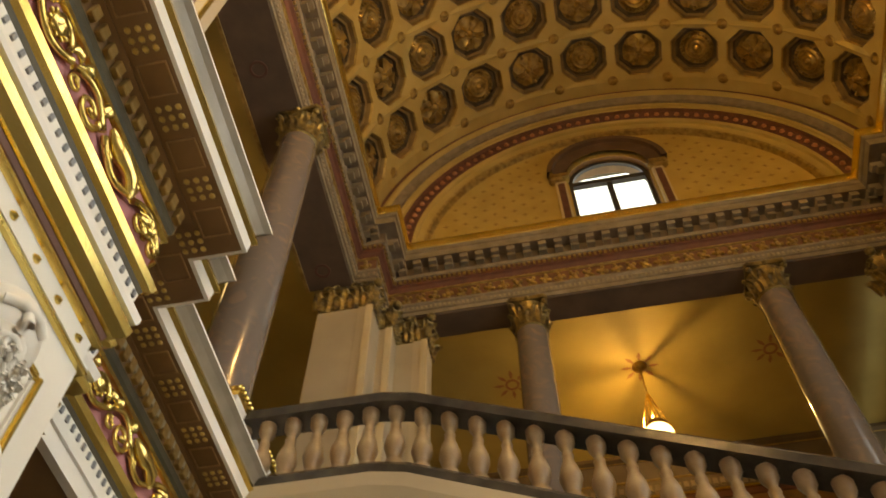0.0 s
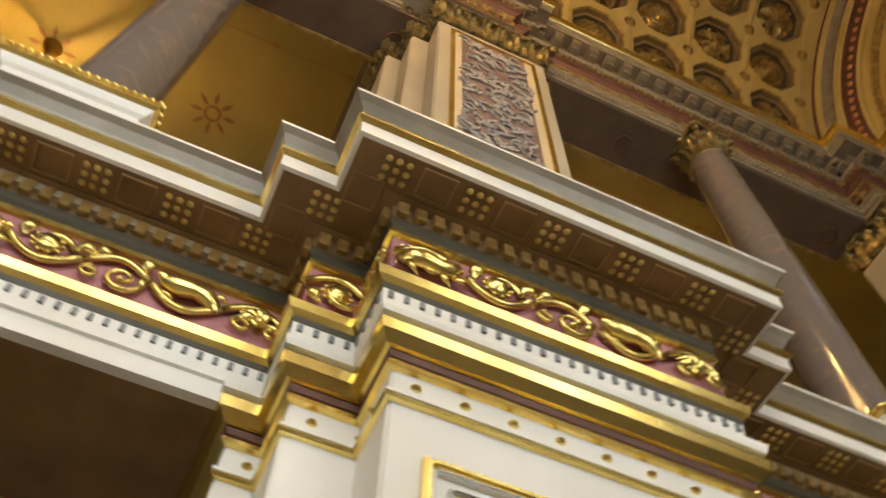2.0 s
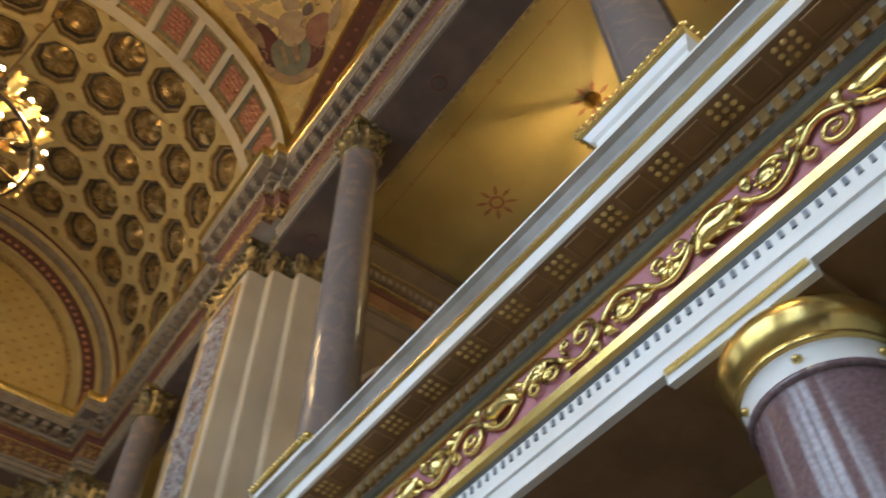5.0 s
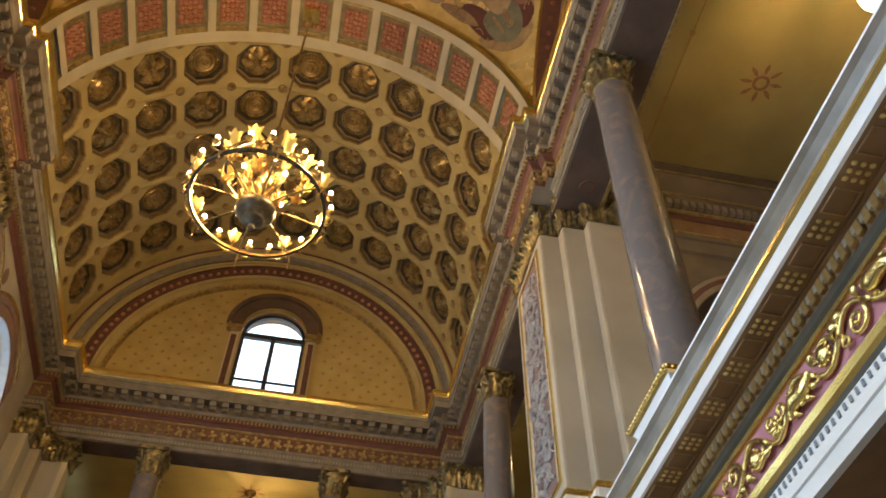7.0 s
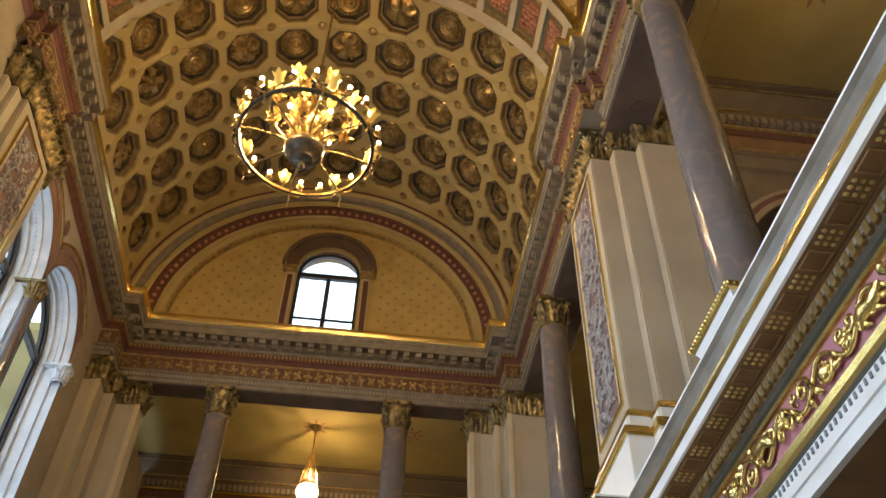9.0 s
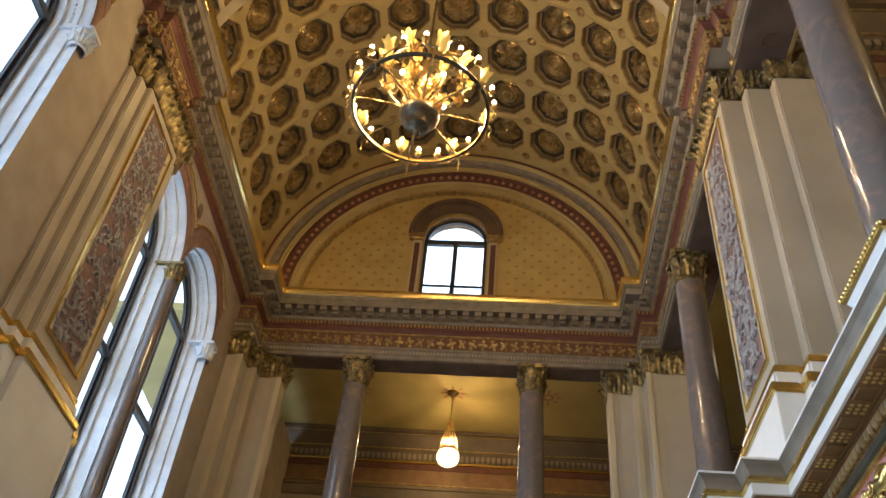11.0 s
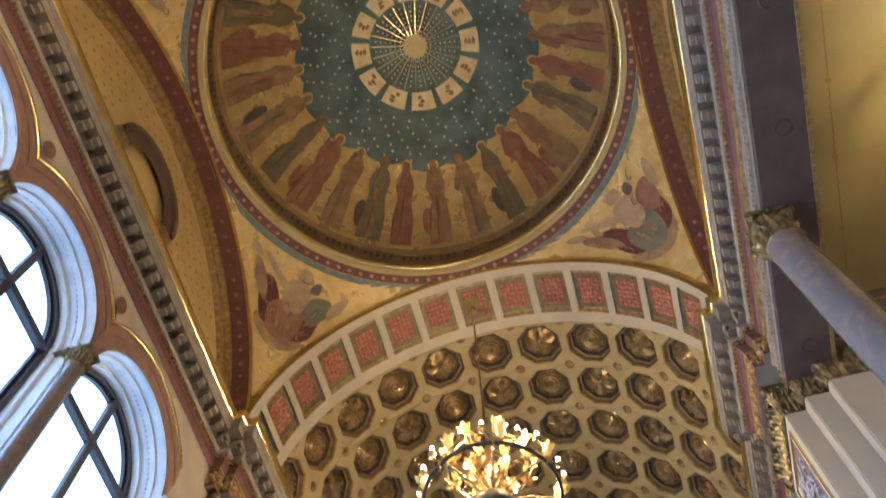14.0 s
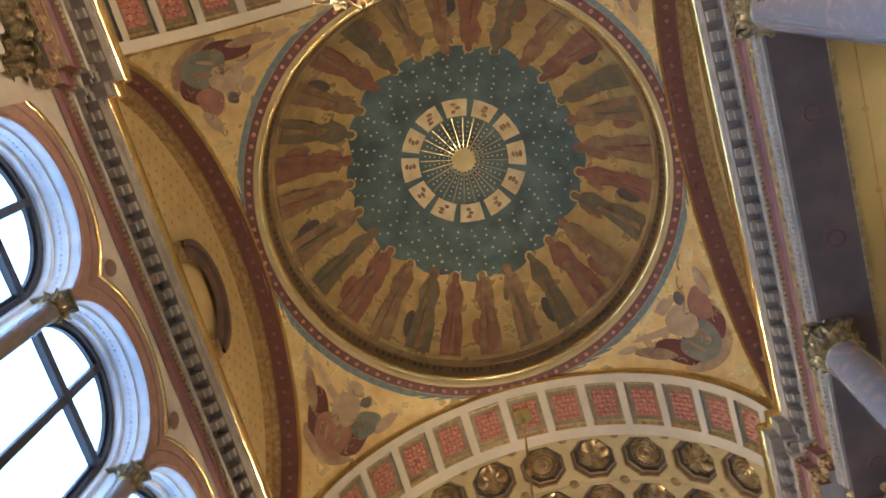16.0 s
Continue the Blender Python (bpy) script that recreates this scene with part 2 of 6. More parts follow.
for nm, a in (("wall_east", (12.4, 12.8, -22, 22)), ("wall_north", (-9, 12.4, 20.4, 20.8)), ("wall_south", (-9, 12.4, -20.8, -20.4))):
    tagged(box(nm, *a, 0, 15.74, BUFF), "plain buff plaster gallery back wall", "wall", kind="structure")


def gallery_slab(nm, a, z0, z1, material, label, cat):
    return tagged(box(nm, *a, z0, z1, material), label, cat, kind="structure")


gallery_slab("gallery_floor_east", (4.7, 12.4, -22, 22), 6.0, 6.25, STONE, "stone gallery floor slab over the aisle", "floor")
gallery_slab("gallery_floor_north", (-9, 4.69, 13.95, 22), 6.0, 6.25, STONE, "stone gallery floor slab at the end", "floor")
gallery_slab("gallery_floor_south", (-9, 4.69, -22, -13.95), 6.0, 6.25, STONE, "stone gallery floor slab at the end", "floor")
gallery_slab("aisle_ceiling", (4.9, 12.4, -22, 22), 5.6, 5.9, CEIL, "painted aisle ceiling under the gallery", "ceiling")
for nm, a in (("ceiling_east", (5.2, 12.4, -22, 22)), ("ceiling_north", (-9, 5.19, 14.4, 22)), ("ceiling_south", (-9, 5.19, -22, -14.4))):
    gallery_slab(nm, a, CEILZ, 16.0, CEIL, "ochre painted gallery ceiling with stencilled lines", "ceiling")

# unseen slab added over everything, so that no sky leaks in
gallery_slab("roof", (-9, 13, -23, 23), 26.2, 26.5, STONE, "unseen slab above the dome that blocks the sky", "roof")

# ---- upper entablature round the hall ----


def side_line(y_main, y_mid, y_pier, dx):
    """Plan of the east side's entablature from south to north, breaking forward over each pier."""
    out = []
    for s in (-1, 1):
        ys = [(y_main[0], 0), (y_mid[0], dx), (y_pier[0], 2 * dx), (y_pier[1], 2 * dx), (y_mid[1], dx), (y_main[1], 0)]
        a, b, c, d = y_mid[0], y_pier[0], y_pier[1], y_mid[1]
        seq = [(0, a), (dx, a), (dx, b), (2 * dx, b), (2 * dx, c), (dx, c), (dx, d), (0, d)]
        if s < 0:
            out += [(o, -y) for o, y in seq[::-1]]
        else:
            out += seq
    return out


up = side_line((0, 0), (4.66, 6.75), (4.88, 6.53), 0.19)
east_up = [(X_E - o, y) for o, y in up]
loop = [(X_E, -13.0), *east_up, (X_E, 13.0), (4.72, 13.0), (4.72, END), (-4.72, END), (-4.72, 13.0), (-X_E, 13.0), *[(-x, y) for x, y in east_up[::-1]], (-X_E, -13.0), (-4.72, -13.0), (-4.72, -END), (4.72, -END), (4.72, -13.0)]
MODGREY = mat("grey_beige_modillion_paint", (0.25, 0.205, 0.15), (0.18, 0.145, 0.10), 0.5, 0, 5, 0.2, 40)
# ground between the modillions, the shade of the gaps put into its colour
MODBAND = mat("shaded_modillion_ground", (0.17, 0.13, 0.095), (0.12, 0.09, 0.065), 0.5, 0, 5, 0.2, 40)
FRIEZE = mat("brown_frieze_ground", (0.17, 0.075, 0.04), (0.12, 0.06, 0.03), 0.55, 0, 6, 0.3, 50)
UE = thing("upper_entablature", label="painted and gilt entablature with modillions below the vaults", category="entablature", kind="structure")
ARC = [(-0.5, 14.12), (0.02, 14.12), (0.02, 14.22), (0.05, 14.23), (0.05, 14.34), (0.09, 14.37), (0.09, 14.42), (-0.5, 14.42)]
# the frieze and architrave stop at the west windows, whose arches rise to the red bed
frieze_line = [(-X_E, -13.0), (-4.72, -13.0), (-4.72, -END), (4.72, -END), (4.72, -13.0), (X_E, -13.0), *east_up, (X_E, 13.0), (4.72, 13.0), (4.72, END), (-4.72, END), (-4.72, 13.0), (-X_E, 13.0)]
west_up = [(-x, y) for x, y in east_up[::-1]]
frieze_lines = [frieze_line, west_up[:8], west_up[8:]]
for ln in ([(X_E, -4.9), (X_E, 4.9)], [(X_E, 6.9), (X_E, 13.0), (4.72, 13.0), (4.72, END), (-4.72, END), (-4.72, 13.0), (-X_E, 13.0)], [(-X_E, -13.0), (-4.72, -13.0), (-4.72, -END), (4.72, -END), (4.72, -13.0), (X_E, -13.0), (X_E, -6.9)]):
    sweep("architrave", ARC, ln, MODGREY, UE)
for ln in frieze_lines:
    sweep("frieze_soffit", [(-0.7, 14.424), (0.0, 14.424)], ln, BUFF, UE)
    sweep("painted_frieze", [(0.0, 14.42), (0.0, 14.86)], ln, FRIEZE, UE, False, "dull red-brown painted frieze with gilt scrolls")
    sweep("gilt_line", [(0.0, 14.84), (0.03, 14.85), (0.03, 14.89), (0.02, 14.90)], ln, GOLDDARK, UE)
sweep("red_bed", [(0.02, 14.90), (0.08, 14.96), (0.13, 14.98), (0.13, 15.12)], loop, RED, UE, True)
sweep("bed_moulding", [(0.13, 15.12), (0.17, 15.13), (0.20, 15.17), (0.18, 15.19)], loop, MODGREY, UE, True)
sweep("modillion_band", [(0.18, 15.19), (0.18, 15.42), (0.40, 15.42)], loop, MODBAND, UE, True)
sweep("corona", [(0.40, 15.42), (0.40, 15.60), (0.43, 15.62), (0.44, 15.70)], loop, MODGREY, UE, True)
sweep("gilt_fillet", [(0.44, 15.70), (0.46, 15.72), (0.49, 15.80), (0.50, 15.88), (0.46, 15.90)], loop, GOLD, UE, True)
sweep("top_ledge", [(0.46, 15.90), (-0.9, 15.92)], loop, CREAM, UE, True)

# walk along the line, giving places for repeated pieces
def along(line, pitch, out, closed=False):
    res = []
    pts = [Vector(p) for p in line]
    n_ = len(pts)

    def turn(k):
        if not closed and (k <= 0 or k >= n_ - 1):
            return 0
        p, q = pts[k % n_] - pts[k % n_ - 1], pts[(k + 1) % n_] - pts[k % n_]
        return 1 if p.x * q.y - p.y * q.x > 0 else -1
    for i in range(n_ if closed else n_ - 1):
        a, b = pts[i], pts[(i + 1) % n_]
        u = (b - a).normalized()
        n = Vector((-u.y, u.x))
        start, end = a + u * out * turn(i), b - u * out * turn(i + 1)
        LL = (end - start).dot(u)
        m = max(int(LL / pitch), 1 if LL > pitch * 0.6 else 0)
        for k in range(m):
            res.append((start + u * (LL * (k + 0.5) / m) + n * out, u, n))
    return res


bm = bmesh.new()
quad_box(bm, -0.075, 0.075, 0.0, 0.20, -0.20, 0.0)
bmesh.ops.bevel(bm, geom=[e for e in bm.edges if all(v.co.y > 0.1 and v.co.z < -0.1 for v in e.verts)], offset=0.08, segments=2, affect='EDGES')
MODIL = mesh_of("modillion", bm, MODGREY, False)
runs, dots, scrolls = bmesh.new(), bmesh.new(), bmesh.new()
count = 0
for p, u, n in along(loop, 0.30, 0.18, True):
    M = Matrix(((u.x, n.x, 0, p.x), (u.y, n.y, 0, p.y), (0, 0, 1, 15.415), (0, 0, 0, 1)))
    shared("modillion", MODIL, M, UE)
for p, u, n in along(loop, 0.095, 0.13, True):
    M = Matrix(((u.x, n.x, 0, p.x), (u.y, n.y, 0, p.y), (0, 0, 1, 15.11), (0, 0, 0, 1)))
    for v in quad_box(dots, -0.024, 0.024, 0.0, 0.035, -0.085, -0.01):
        v.co = M @ v.co
for k, (p, u, n) in enumerate([q for ln in frieze_lines for q in along(ln, 0.26, 0.0)]):
    for q in range(4):
        aa = 1.57 * q + 0.4 * k
        ball(scrolls, (p.x + n.x * 0.01 + u.x * 0.075 * math.cos(aa), p.y + n.y * 0.01 + u.y * 0.075 * math.cos(aa), 14.64 + 0.12 * math.sin(aa)), 0.045, 1, 6, 4)
    ball(scrolls, (p.x, p.y, 14.64), 0.07, 1, 6, 4)
tagged(part("small_dentils", dots, GOLDDARK, UE), kind="stuff")
tagged(part("gilt_frieze_scrolls", scrolls, GOLDDARK, UE), kind="stuff")

pips = bmesh.new()
for p, u, n in along(frieze_line, 0.085, 0.05):
    if abs(p.x) < 5.12 and not (4.6 < abs(p.y) < 7.0):
        M = Matrix(((u.x, n.x, 0, p.x), (u.y, n.y, 0, p.y), (0, 0, 1, 14.285), (0, 0, 0, 1)))
        for v in quad_box(pips, -0.018, 0.018, -0.005, 0.02, -0.035, 0.035):
            v.co = M @ v.co
tagged(part("architrave_dots", pips, BUFF, UE), kind="stuff")

# ---- barrel vaults with coffers ----
STEP = 14.4


def on_vault(u, y, r, s):
    return (r * math.sin(radians(u)), y * s, SPRING + r * math.cos(radians(u)))


ROWS = [7.2, 8.48, 9.76, 11.04, 12.32]
COLS = [STEP * k for k in range(-5, 6)]
RV = 5.05


def rosette_rings():
    bm = bmesh.new()
    lathe(bm, [(0.0, 0.16), (0.04, 0.15), (0.07, 0.08), (0.10, 0.07), (0.125, 0.12), (0.165, 0.12), (0.185, 0.06), (0.21, 0.06), (0.235, 0.10), (0.265, 0.09), (0.28, 0.04), (0.38, 0.03), (0.40, 0.0)], 24)
    for k in range(24):
        a = 2 * math.pi * k / 24
        ball(bm, (0.335 * math.cos(a), 0.335 * math.sin(a), 0.05), 0.040, 1, 6, 4)
    return mesh_of("rosette", bm, ROSETTE)


def rosette_leaves():
    bm = bmesh.new()
    lathe(bm, [(0.0, 0.17), (0.05, 0.15), (0.08, 0.08), (0.13, 0.05), (0.38, 0.02), (0.40, 0.0)], 20)
    for k in range(8):
        a = 2 * math.pi * k / 8
        c, s = math.cos(a), math.sin(a)
        if k % 2:
            pts = [(0.06, 0, 0.07), (0.14, -0.05, 0.12), (0.22, -0.075, 0.11), (0.30, -0.02, 0.06), (0.30, 0.02, 0.06), (0.22, 0.075, 0.11), (0.14, 0.05, 0.12)]
        else:
            pts = [(0.07, 0, 0.07), (0.17, -0.085, 0.14), (0.29, -0.135, 0.14), (0.40, -0.05, 0.05), (0.40, 0.05, 0.05), (0.29, 0.135, 0.14), (0.17, 0.085, 0.14)]
        vs = [bm.verts.new((x * c - y * s, x * s + y * c, z)) for x, y, z in pts]
        mid = bm.verts.new((0.22 * c, 0.22 * s, 0.085))
        for i in range(7):
            bm.faces.new((vs[i], vs[(i + 1) % 7], mid))
        ball(bm, (0.115 * math.cos(a + 0.39), 0.115 * math.sin(a + 0.39), 0.1), 0.032, 1, 6, 4)
        if k % 2:
            ball(bm, (0.345 * c, 0.345 * s, 0.06), 0.05, 1, 7, 5)
    return mesh_of("rosette", bm, ROSETTE)


def boss_mesh():
    bm = bmesh.new()
    lathe(bm, [(0.0, 0.06), (0.045, 0.05), (0.065, 0.025), (0.095, 0.04), (0.125, 0.0)], 14)
    return mesh_of("boss", bm, ROSETTE)


ROS_A, ROS_B, BOSS = rosette_rings(), rosette_leaves(), boss_mesh()


OCT = [(0.21, 0.5), (-0.21, 0.5), (-0.5, 0.21), (-0.5, -0.21), (-0.21, -0.5), (0.21, -0.5), (0.5, -0.21), (0.5, 0.21)]


def coffer_mesh():
    """One stepped octagonal coffer about the vault's axis, at its crown."""
    bm = bmesh.new()
    steps = ((0.85, 0.0), (0.82, 0.04), (0.79, 0.13), (0.71, 0.14), (0.685, 0.21))
    rings = []
    for k, d in steps:
        r = RV + d
        rings.append([bm.verts.new((r * math.sin(radians(p * k * STEP)), q * k * 1.28, r * math.cos(radians(p * k * STEP)))) for p, q in OCT])
    for n, (p, q) in enumerate(zip(rings, rings[1:])):
        for e in range(8):
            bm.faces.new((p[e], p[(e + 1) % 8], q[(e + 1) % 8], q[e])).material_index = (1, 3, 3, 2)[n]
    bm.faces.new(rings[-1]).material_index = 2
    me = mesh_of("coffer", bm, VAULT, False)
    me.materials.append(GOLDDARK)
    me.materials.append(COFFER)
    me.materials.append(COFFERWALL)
    return me


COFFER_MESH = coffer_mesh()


def vault(s, where):
    V = thing("barrel_vault_" + where, label="ochre barrel vault with rows of octagonal rosette coffers", category="vault", kind="structure")
    bm = bmesh.new()
    for i, y in enumerate(ROWS):
        for j, u in enumerate(COLS):
            o = [bm.verts.new(on_vault(u + p * 0.85 * STEP, y + q * 0.85 * 1.28, RV, s)) for p, q in OCT]
            cs = [bm.verts.new(on_vault(u + p * STEP, y + q * 1.28, RV, s)) for p, q in ((0.5, 0.5), (-0.5, 0.5), (-0.5, -0.5), (0.5, -0.5))]
            for f in ((cs[0], cs[1], o[1], o[0]), (cs[1], cs[2], o[3], o[2]), (cs[2], cs[3], o[5], o[4]), (cs[3], cs[0], o[7], o[6]), (cs[1], o[2], o[1]), (cs[2], o[4], o[3]), (cs[3], o[6], o[5]), (cs[0], o[0], o[7])):
                bm.faces.new(f)
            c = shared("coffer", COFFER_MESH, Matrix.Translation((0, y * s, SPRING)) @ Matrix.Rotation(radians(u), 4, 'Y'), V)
            flip = Matrix.Translation((0, 0, RV + 0.21)) @ Matrix.Rotation(math.pi, 4, 'X') @ Matrix.Rotation(0.39 * ((i * 3 + j) % 5), 4, 'Z')
            shared("rosette", ROS_A if (i + j) % 2 else ROS_B, flip, c)
    # plain margins: below the lowest coffers, and before the end wall
    y0, y1 = ROWS[0] - 0.64, ROWS[-1] + 0.64
    for sg in (-1, 1):
        for a, b in ((79.2, 85), (85, 91)):
            vs = [bm.verts.new(on_vault(sg * t, y, RV, s)) for t, y in ((a, y0), (b, y0), (b, y1), (a, y1))]
            bm.faces.new(vs)
    for k in range(40):
        t0, t1 = -91 + 182 * k / 40, -91 + 182 * (k + 1) / 40
        for a, b in ((y1, END + 0.1), (6.45, y0)):
            vs = [bm.verts.new(on_vault(t, y, RV, s)) for t, y in ((t0, a), (t1, a), (t1, b), (t0, b))]
            bm.faces.new(vs)
    for i in range(len(ROWS) + 1):
        for j in range(len(COLS) + 1):
            u, y = COLS[0] - 7.2 + STEP * j, ROWS[0] - 0.64 + 1.28 * i
            c = Vector(on_vault(u, y, RV, s))
            zax = Vector((-math.sin(radians(u)), 0, -math.cos(radians(u))))
            M = Matrix((Vector((0, 1, 0)).cross(zax), (0, 1, 0), zax)).transposed().to_4x4()
            shared("boss", BOSS, Matrix.Translation(c) @ M, V)
    bmesh.ops.remove_doubles(bm, verts=bm.verts[:], dist=0.002)
    part("vault_surface", bm, VAULT, V)
    return V


VN, VS = vault(1, "north"), vault(-1, "south")


# ---- arches of the crossing ----
def arch_strip(bm, r, prof, s, axis, t0=-90, t1=90, n=48):
    """prof: (radius, depth) pairs; depth runs along the axis away from the crossing."""
    rings = []
    for k in range(n + 1):
        t = radians(t0 + (t1 - t0) * k / n)
        row = []
        for rr, d in prof:
            a, z = rr * math.sin(t), SPRING + rr * math.cos(t)
            row.append(bm.verts.new((a, s * d, z) if axis == 'y' else (s * d, a, z)))
        rings.append(row)
    for a, b in zip(rings, rings[1:]):
        for k in range(len(prof) - 1):
            bm.faces.new((a[k], b[k], b[k + 1], a[k + 1]))


def arch_part(name, prof, s, axis, material, parent, label="", n=48):
    bm = bmesh.new()
    arch_strip(bm, 0, prof, s, axis, n=n)
    return part(name, bm, material, parent, label)


def cross_arch(s, where):
    A = thing("crossing_arch_" + where, label="broad cream arch with sunk rose panels and gilt edges", category="arch", kind="structure")
    arch_part("arch_edge", [(5.12, 4.90), (5.12, 4.84), (4.98, 4.84), (4.90, 4.88)], s, 'y', GOLD, A)
    arch_part("soffit_band", [(4.90, 4.88), (4.90, 5.10)], s, 'y', CREAM, A)
    arch_part("soffit_band", [(4.90, 6.22), (4.90, 6.50), (5.06, 6.52)], s, 'y', CREAM, A)
    n = 15
    for k in range(n):
        t0, t1 = -84 + 168 * k / n + 1.1, -84 + 168 * (k + 1) / n - 1.1
        bm = bmesh.new()
        arch_strip(bm, 0, [(4.90, 5.10), (4.97, 5.16), (4.97, 5.2)], s, 'y', t0, t1, 4)
        arch_strip(bm, 0, [(4.97, 6.12), (4.97, 6.16), (4.90, 6.22)], s, 'y', t0, t1, 4)
        part("panel_frame", bm, GOLDDARK, A)
        bm = bmesh.new()
        arch_strip(bm, 0, [(4.985, 5.18), (4.985, 6.14)], s, 'y', t0, t1, 4)
        part("panel", bm, PANEL, A, "sunk rose panel")
        bm = bmesh.new()
        dt = t1 - t0
        for (ta, tb, ya, yb) in ((0.0, 0.13, 5.18, 6.14), (0.87, 1.0, 5.18, 6.14), (0.13, 0.87, 5.18, 5.30), (0.13, 0.87, 6.02, 6.14)):
            arch_strip(bm, 0, [(4.975, ya), (4.965, (ya + yb) / 2), (4.975, yb)], s, 'y', t0 + dt * ta, t0 + dt * tb, 2)
        part("panel_rim", bm, PANELRIM, A)
        # raised lattice of leaves on each panel
        bm = bmesh.new()
        for p in range(5):
            for q in range(6):
                u = radians(t0 + (t1 - t0) * (p + 1.7) / 7.4)
                y = 5.37 + 0.116 * q
                ball(bm, (4.975 * math.sin(u), s * y, SPRING + 4.975 * math.cos(u)), 0.062 if (p + q) % 2 == 0 else 0.04, 1, 7, 4)
        part("panel_relief", bm, PANELREL, A)
    for k in range(n + 1):
        t = -84 + 168 * k / n
        bm = bmesh.new()
        arch_strip(bm, 0, [(4.98, 5.10), (4.90, 5.102), (4.90, 6.22), (4.98, 6.222)], s, 'y', t - 1.1, t + 1.1, 1)
        part("rib", bm, CREAM, A)
    for t in ((-90, -85.1), (85.1, 90)):
        bm = bmesh.new()
        arch_strip(bm, 0, [(4.90, 5.10), (4.90, 6.22)], s, 'y', *t, 2)
        part("rib_foot", bm, CREAM, A)
    return A


PANELRIM = mat("olive_gilt_rim", (0.26, 0.20, 0.09), (0.17, 0.13, 0.06), 0.45, 0.3, 8, 0.3, 40)
PANELREL = mat("rose_relief", (0.42, 0.16, 0.09), (0.50, 0.26, 0.14), 0.6, 0, 12, 0.3, 45)
BEADRED = mat("dull_rose_bead", (0.27, 0.10, 0.065), (0.20, 0.075, 0.05), 0.5, 0, 9, 0.2, 40)
cross_arch(1, "north")
cross_arch(-1, "south")
for s, where in ((1, "east"), (-1, "west")):
    A = thing("crossing_arch_" + where, label="red banded arch round a patterned lunette", category="arch", kind="structure")
    arch_part("arch_edge", [(5.12, 4.90), (5.12, 4.86), (5.0, 4.86), (4.93, 4.9)], s, 'x', GOLD, A)
    arch_part("red_band", [(4.93, 4.9), (4.93, 5.3)], s, 'x', RED, A)
    arch_part("inner_band", [(4.93, 5.3), (4.86, 5.32), (4.86, 5.42), (4.78, 5.44), (4.78, 5.6)], s, 'x', GOLDDARK, A)
    bm = bmesh.new()
    for k in range(44):
        t = radians(-87 + 174 * k / 43)
        ball(bm, (s * 5.1, 4.92 * math.sin(t), SPRING + 4.92 * math.cos(t)), 0.055, 1, 6, 4)
    part("bead_row", bm, BEADRED, A)


# ---- lunettes ----
def disc_wall(bm, r, place, hole=None, n=40, z0=15.8):
    """A half-round wall with an arched hole (half-width, sill, spring)."""
    outer = [(-r, z0)] + [(r * -math.cos(math.pi * k / n), SPRING + r * math.sin(math.pi * k / n)) for k in range(n + 1)] + [(r, z0)]
    if not hole:
        bm.faces.new([bm.verts.new(place(a, z)) for a, z in outer])
        return
    hw, sill, spr = hole
    inner = [(-hw, z0), (-hw, sill)] + [(-hw * math.cos(math.pi * k / n), spr + hw * math.sin(math.pi * k / n)) for k in range(n + 1)] + [(hw, sill), (hw, z0)]
    # bridge by arc length fractions

    def at(poly, f):
        ls = [math.dist(p, q) for p, q in zip(poly, poly[1:])]
        d = f * sum(ls)
        for (p, q), l in zip(zip(poly, poly[1:]), ls):
            if d <= l or (p, q) == (poly[-2], poly[-1]):
                w = min(1, d / max(l, 1e-9))
                return (p[0] + (q[0] - p[0]) * w, p[1] + (q[1] - p[1]) * w)
            d -= l
    m = 80
    va = [bm.verts.new(place(*at(outer, k / m))) for k in range(m + 1)]
    vb = [bm.verts.new(place(*at(inner, k / m))) for k in range(m + 1)]
    for k in range(m):
        bm.faces.new((va[k], va[k + 1], vb[k + 1], vb[k]))


def place_y(s, d):
    return lambda a, z: (a, s * d, z)


def place_x(s, d):
    return lambda a, z: (s * d, a, z)


def strip(bm, pts, place, d0, d1, flip=False):
    a = [bm.verts.new(place(d0)(p, z)) for p, z in pts]
    b = [bm.verts.new(place(d1)(p, z)) for p, z in pts]
    for k in range(len(pts) - 1):
        bm.faces.new((a[k], a[k + 1], b[k + 1], b[k]))


def arched(hw, sill, spr, n=24):
    return [(-hw, sill)] + [(-hw * math.cos(math.pi * k / n), spr + hw * math.sin(math.pi * k / n)) for k in range(n + 1)] + [(hw, sill)]


def ring_face(bm, p, q, place):
    a = [bm.verts.new(place(*v)) for v in p]
    b = [bm.verts.new(place(*v)) for v in q]
    for k in range(len(p) - 1):
        bm.faces.new((a[k], a[k + 1], b[k + 1], b[k]))


STARM = mat("stencil_ochre", (0.30, 0.18, 0.05), (0.36, 0.22, 0.07), 0.6, 0, 8, 0.1, 40)


def lunette_pattern(r, place, parent, keep, zlow=16.05, pitch=0.42):
    bm = bmesh.new()
    row = 0
    z = zlow + 0.2
    while z < SPRING + r - 0.2:
        a = -r + (pitch / 2 if row % 2 else 0)
        while a < r:
            if a * a + (z - SPRING) ** 2 < (r - 0.18) ** 2 and keep(a, z):
                vs = []
                for k in range(8):
                    rr = 0.075 if k % 2 == 0 else 0.03
                    vs.append(bm.verts.new(place(a + rr * math.cos(math.pi * k / 4), z + rr * math.sin(math.pi * k / 4))))
                bm.faces.new(vs)
            a += pitch
        z += pitch * 0.5
        row += 1
    return part("stencil_pattern", bm, STARM, parent)


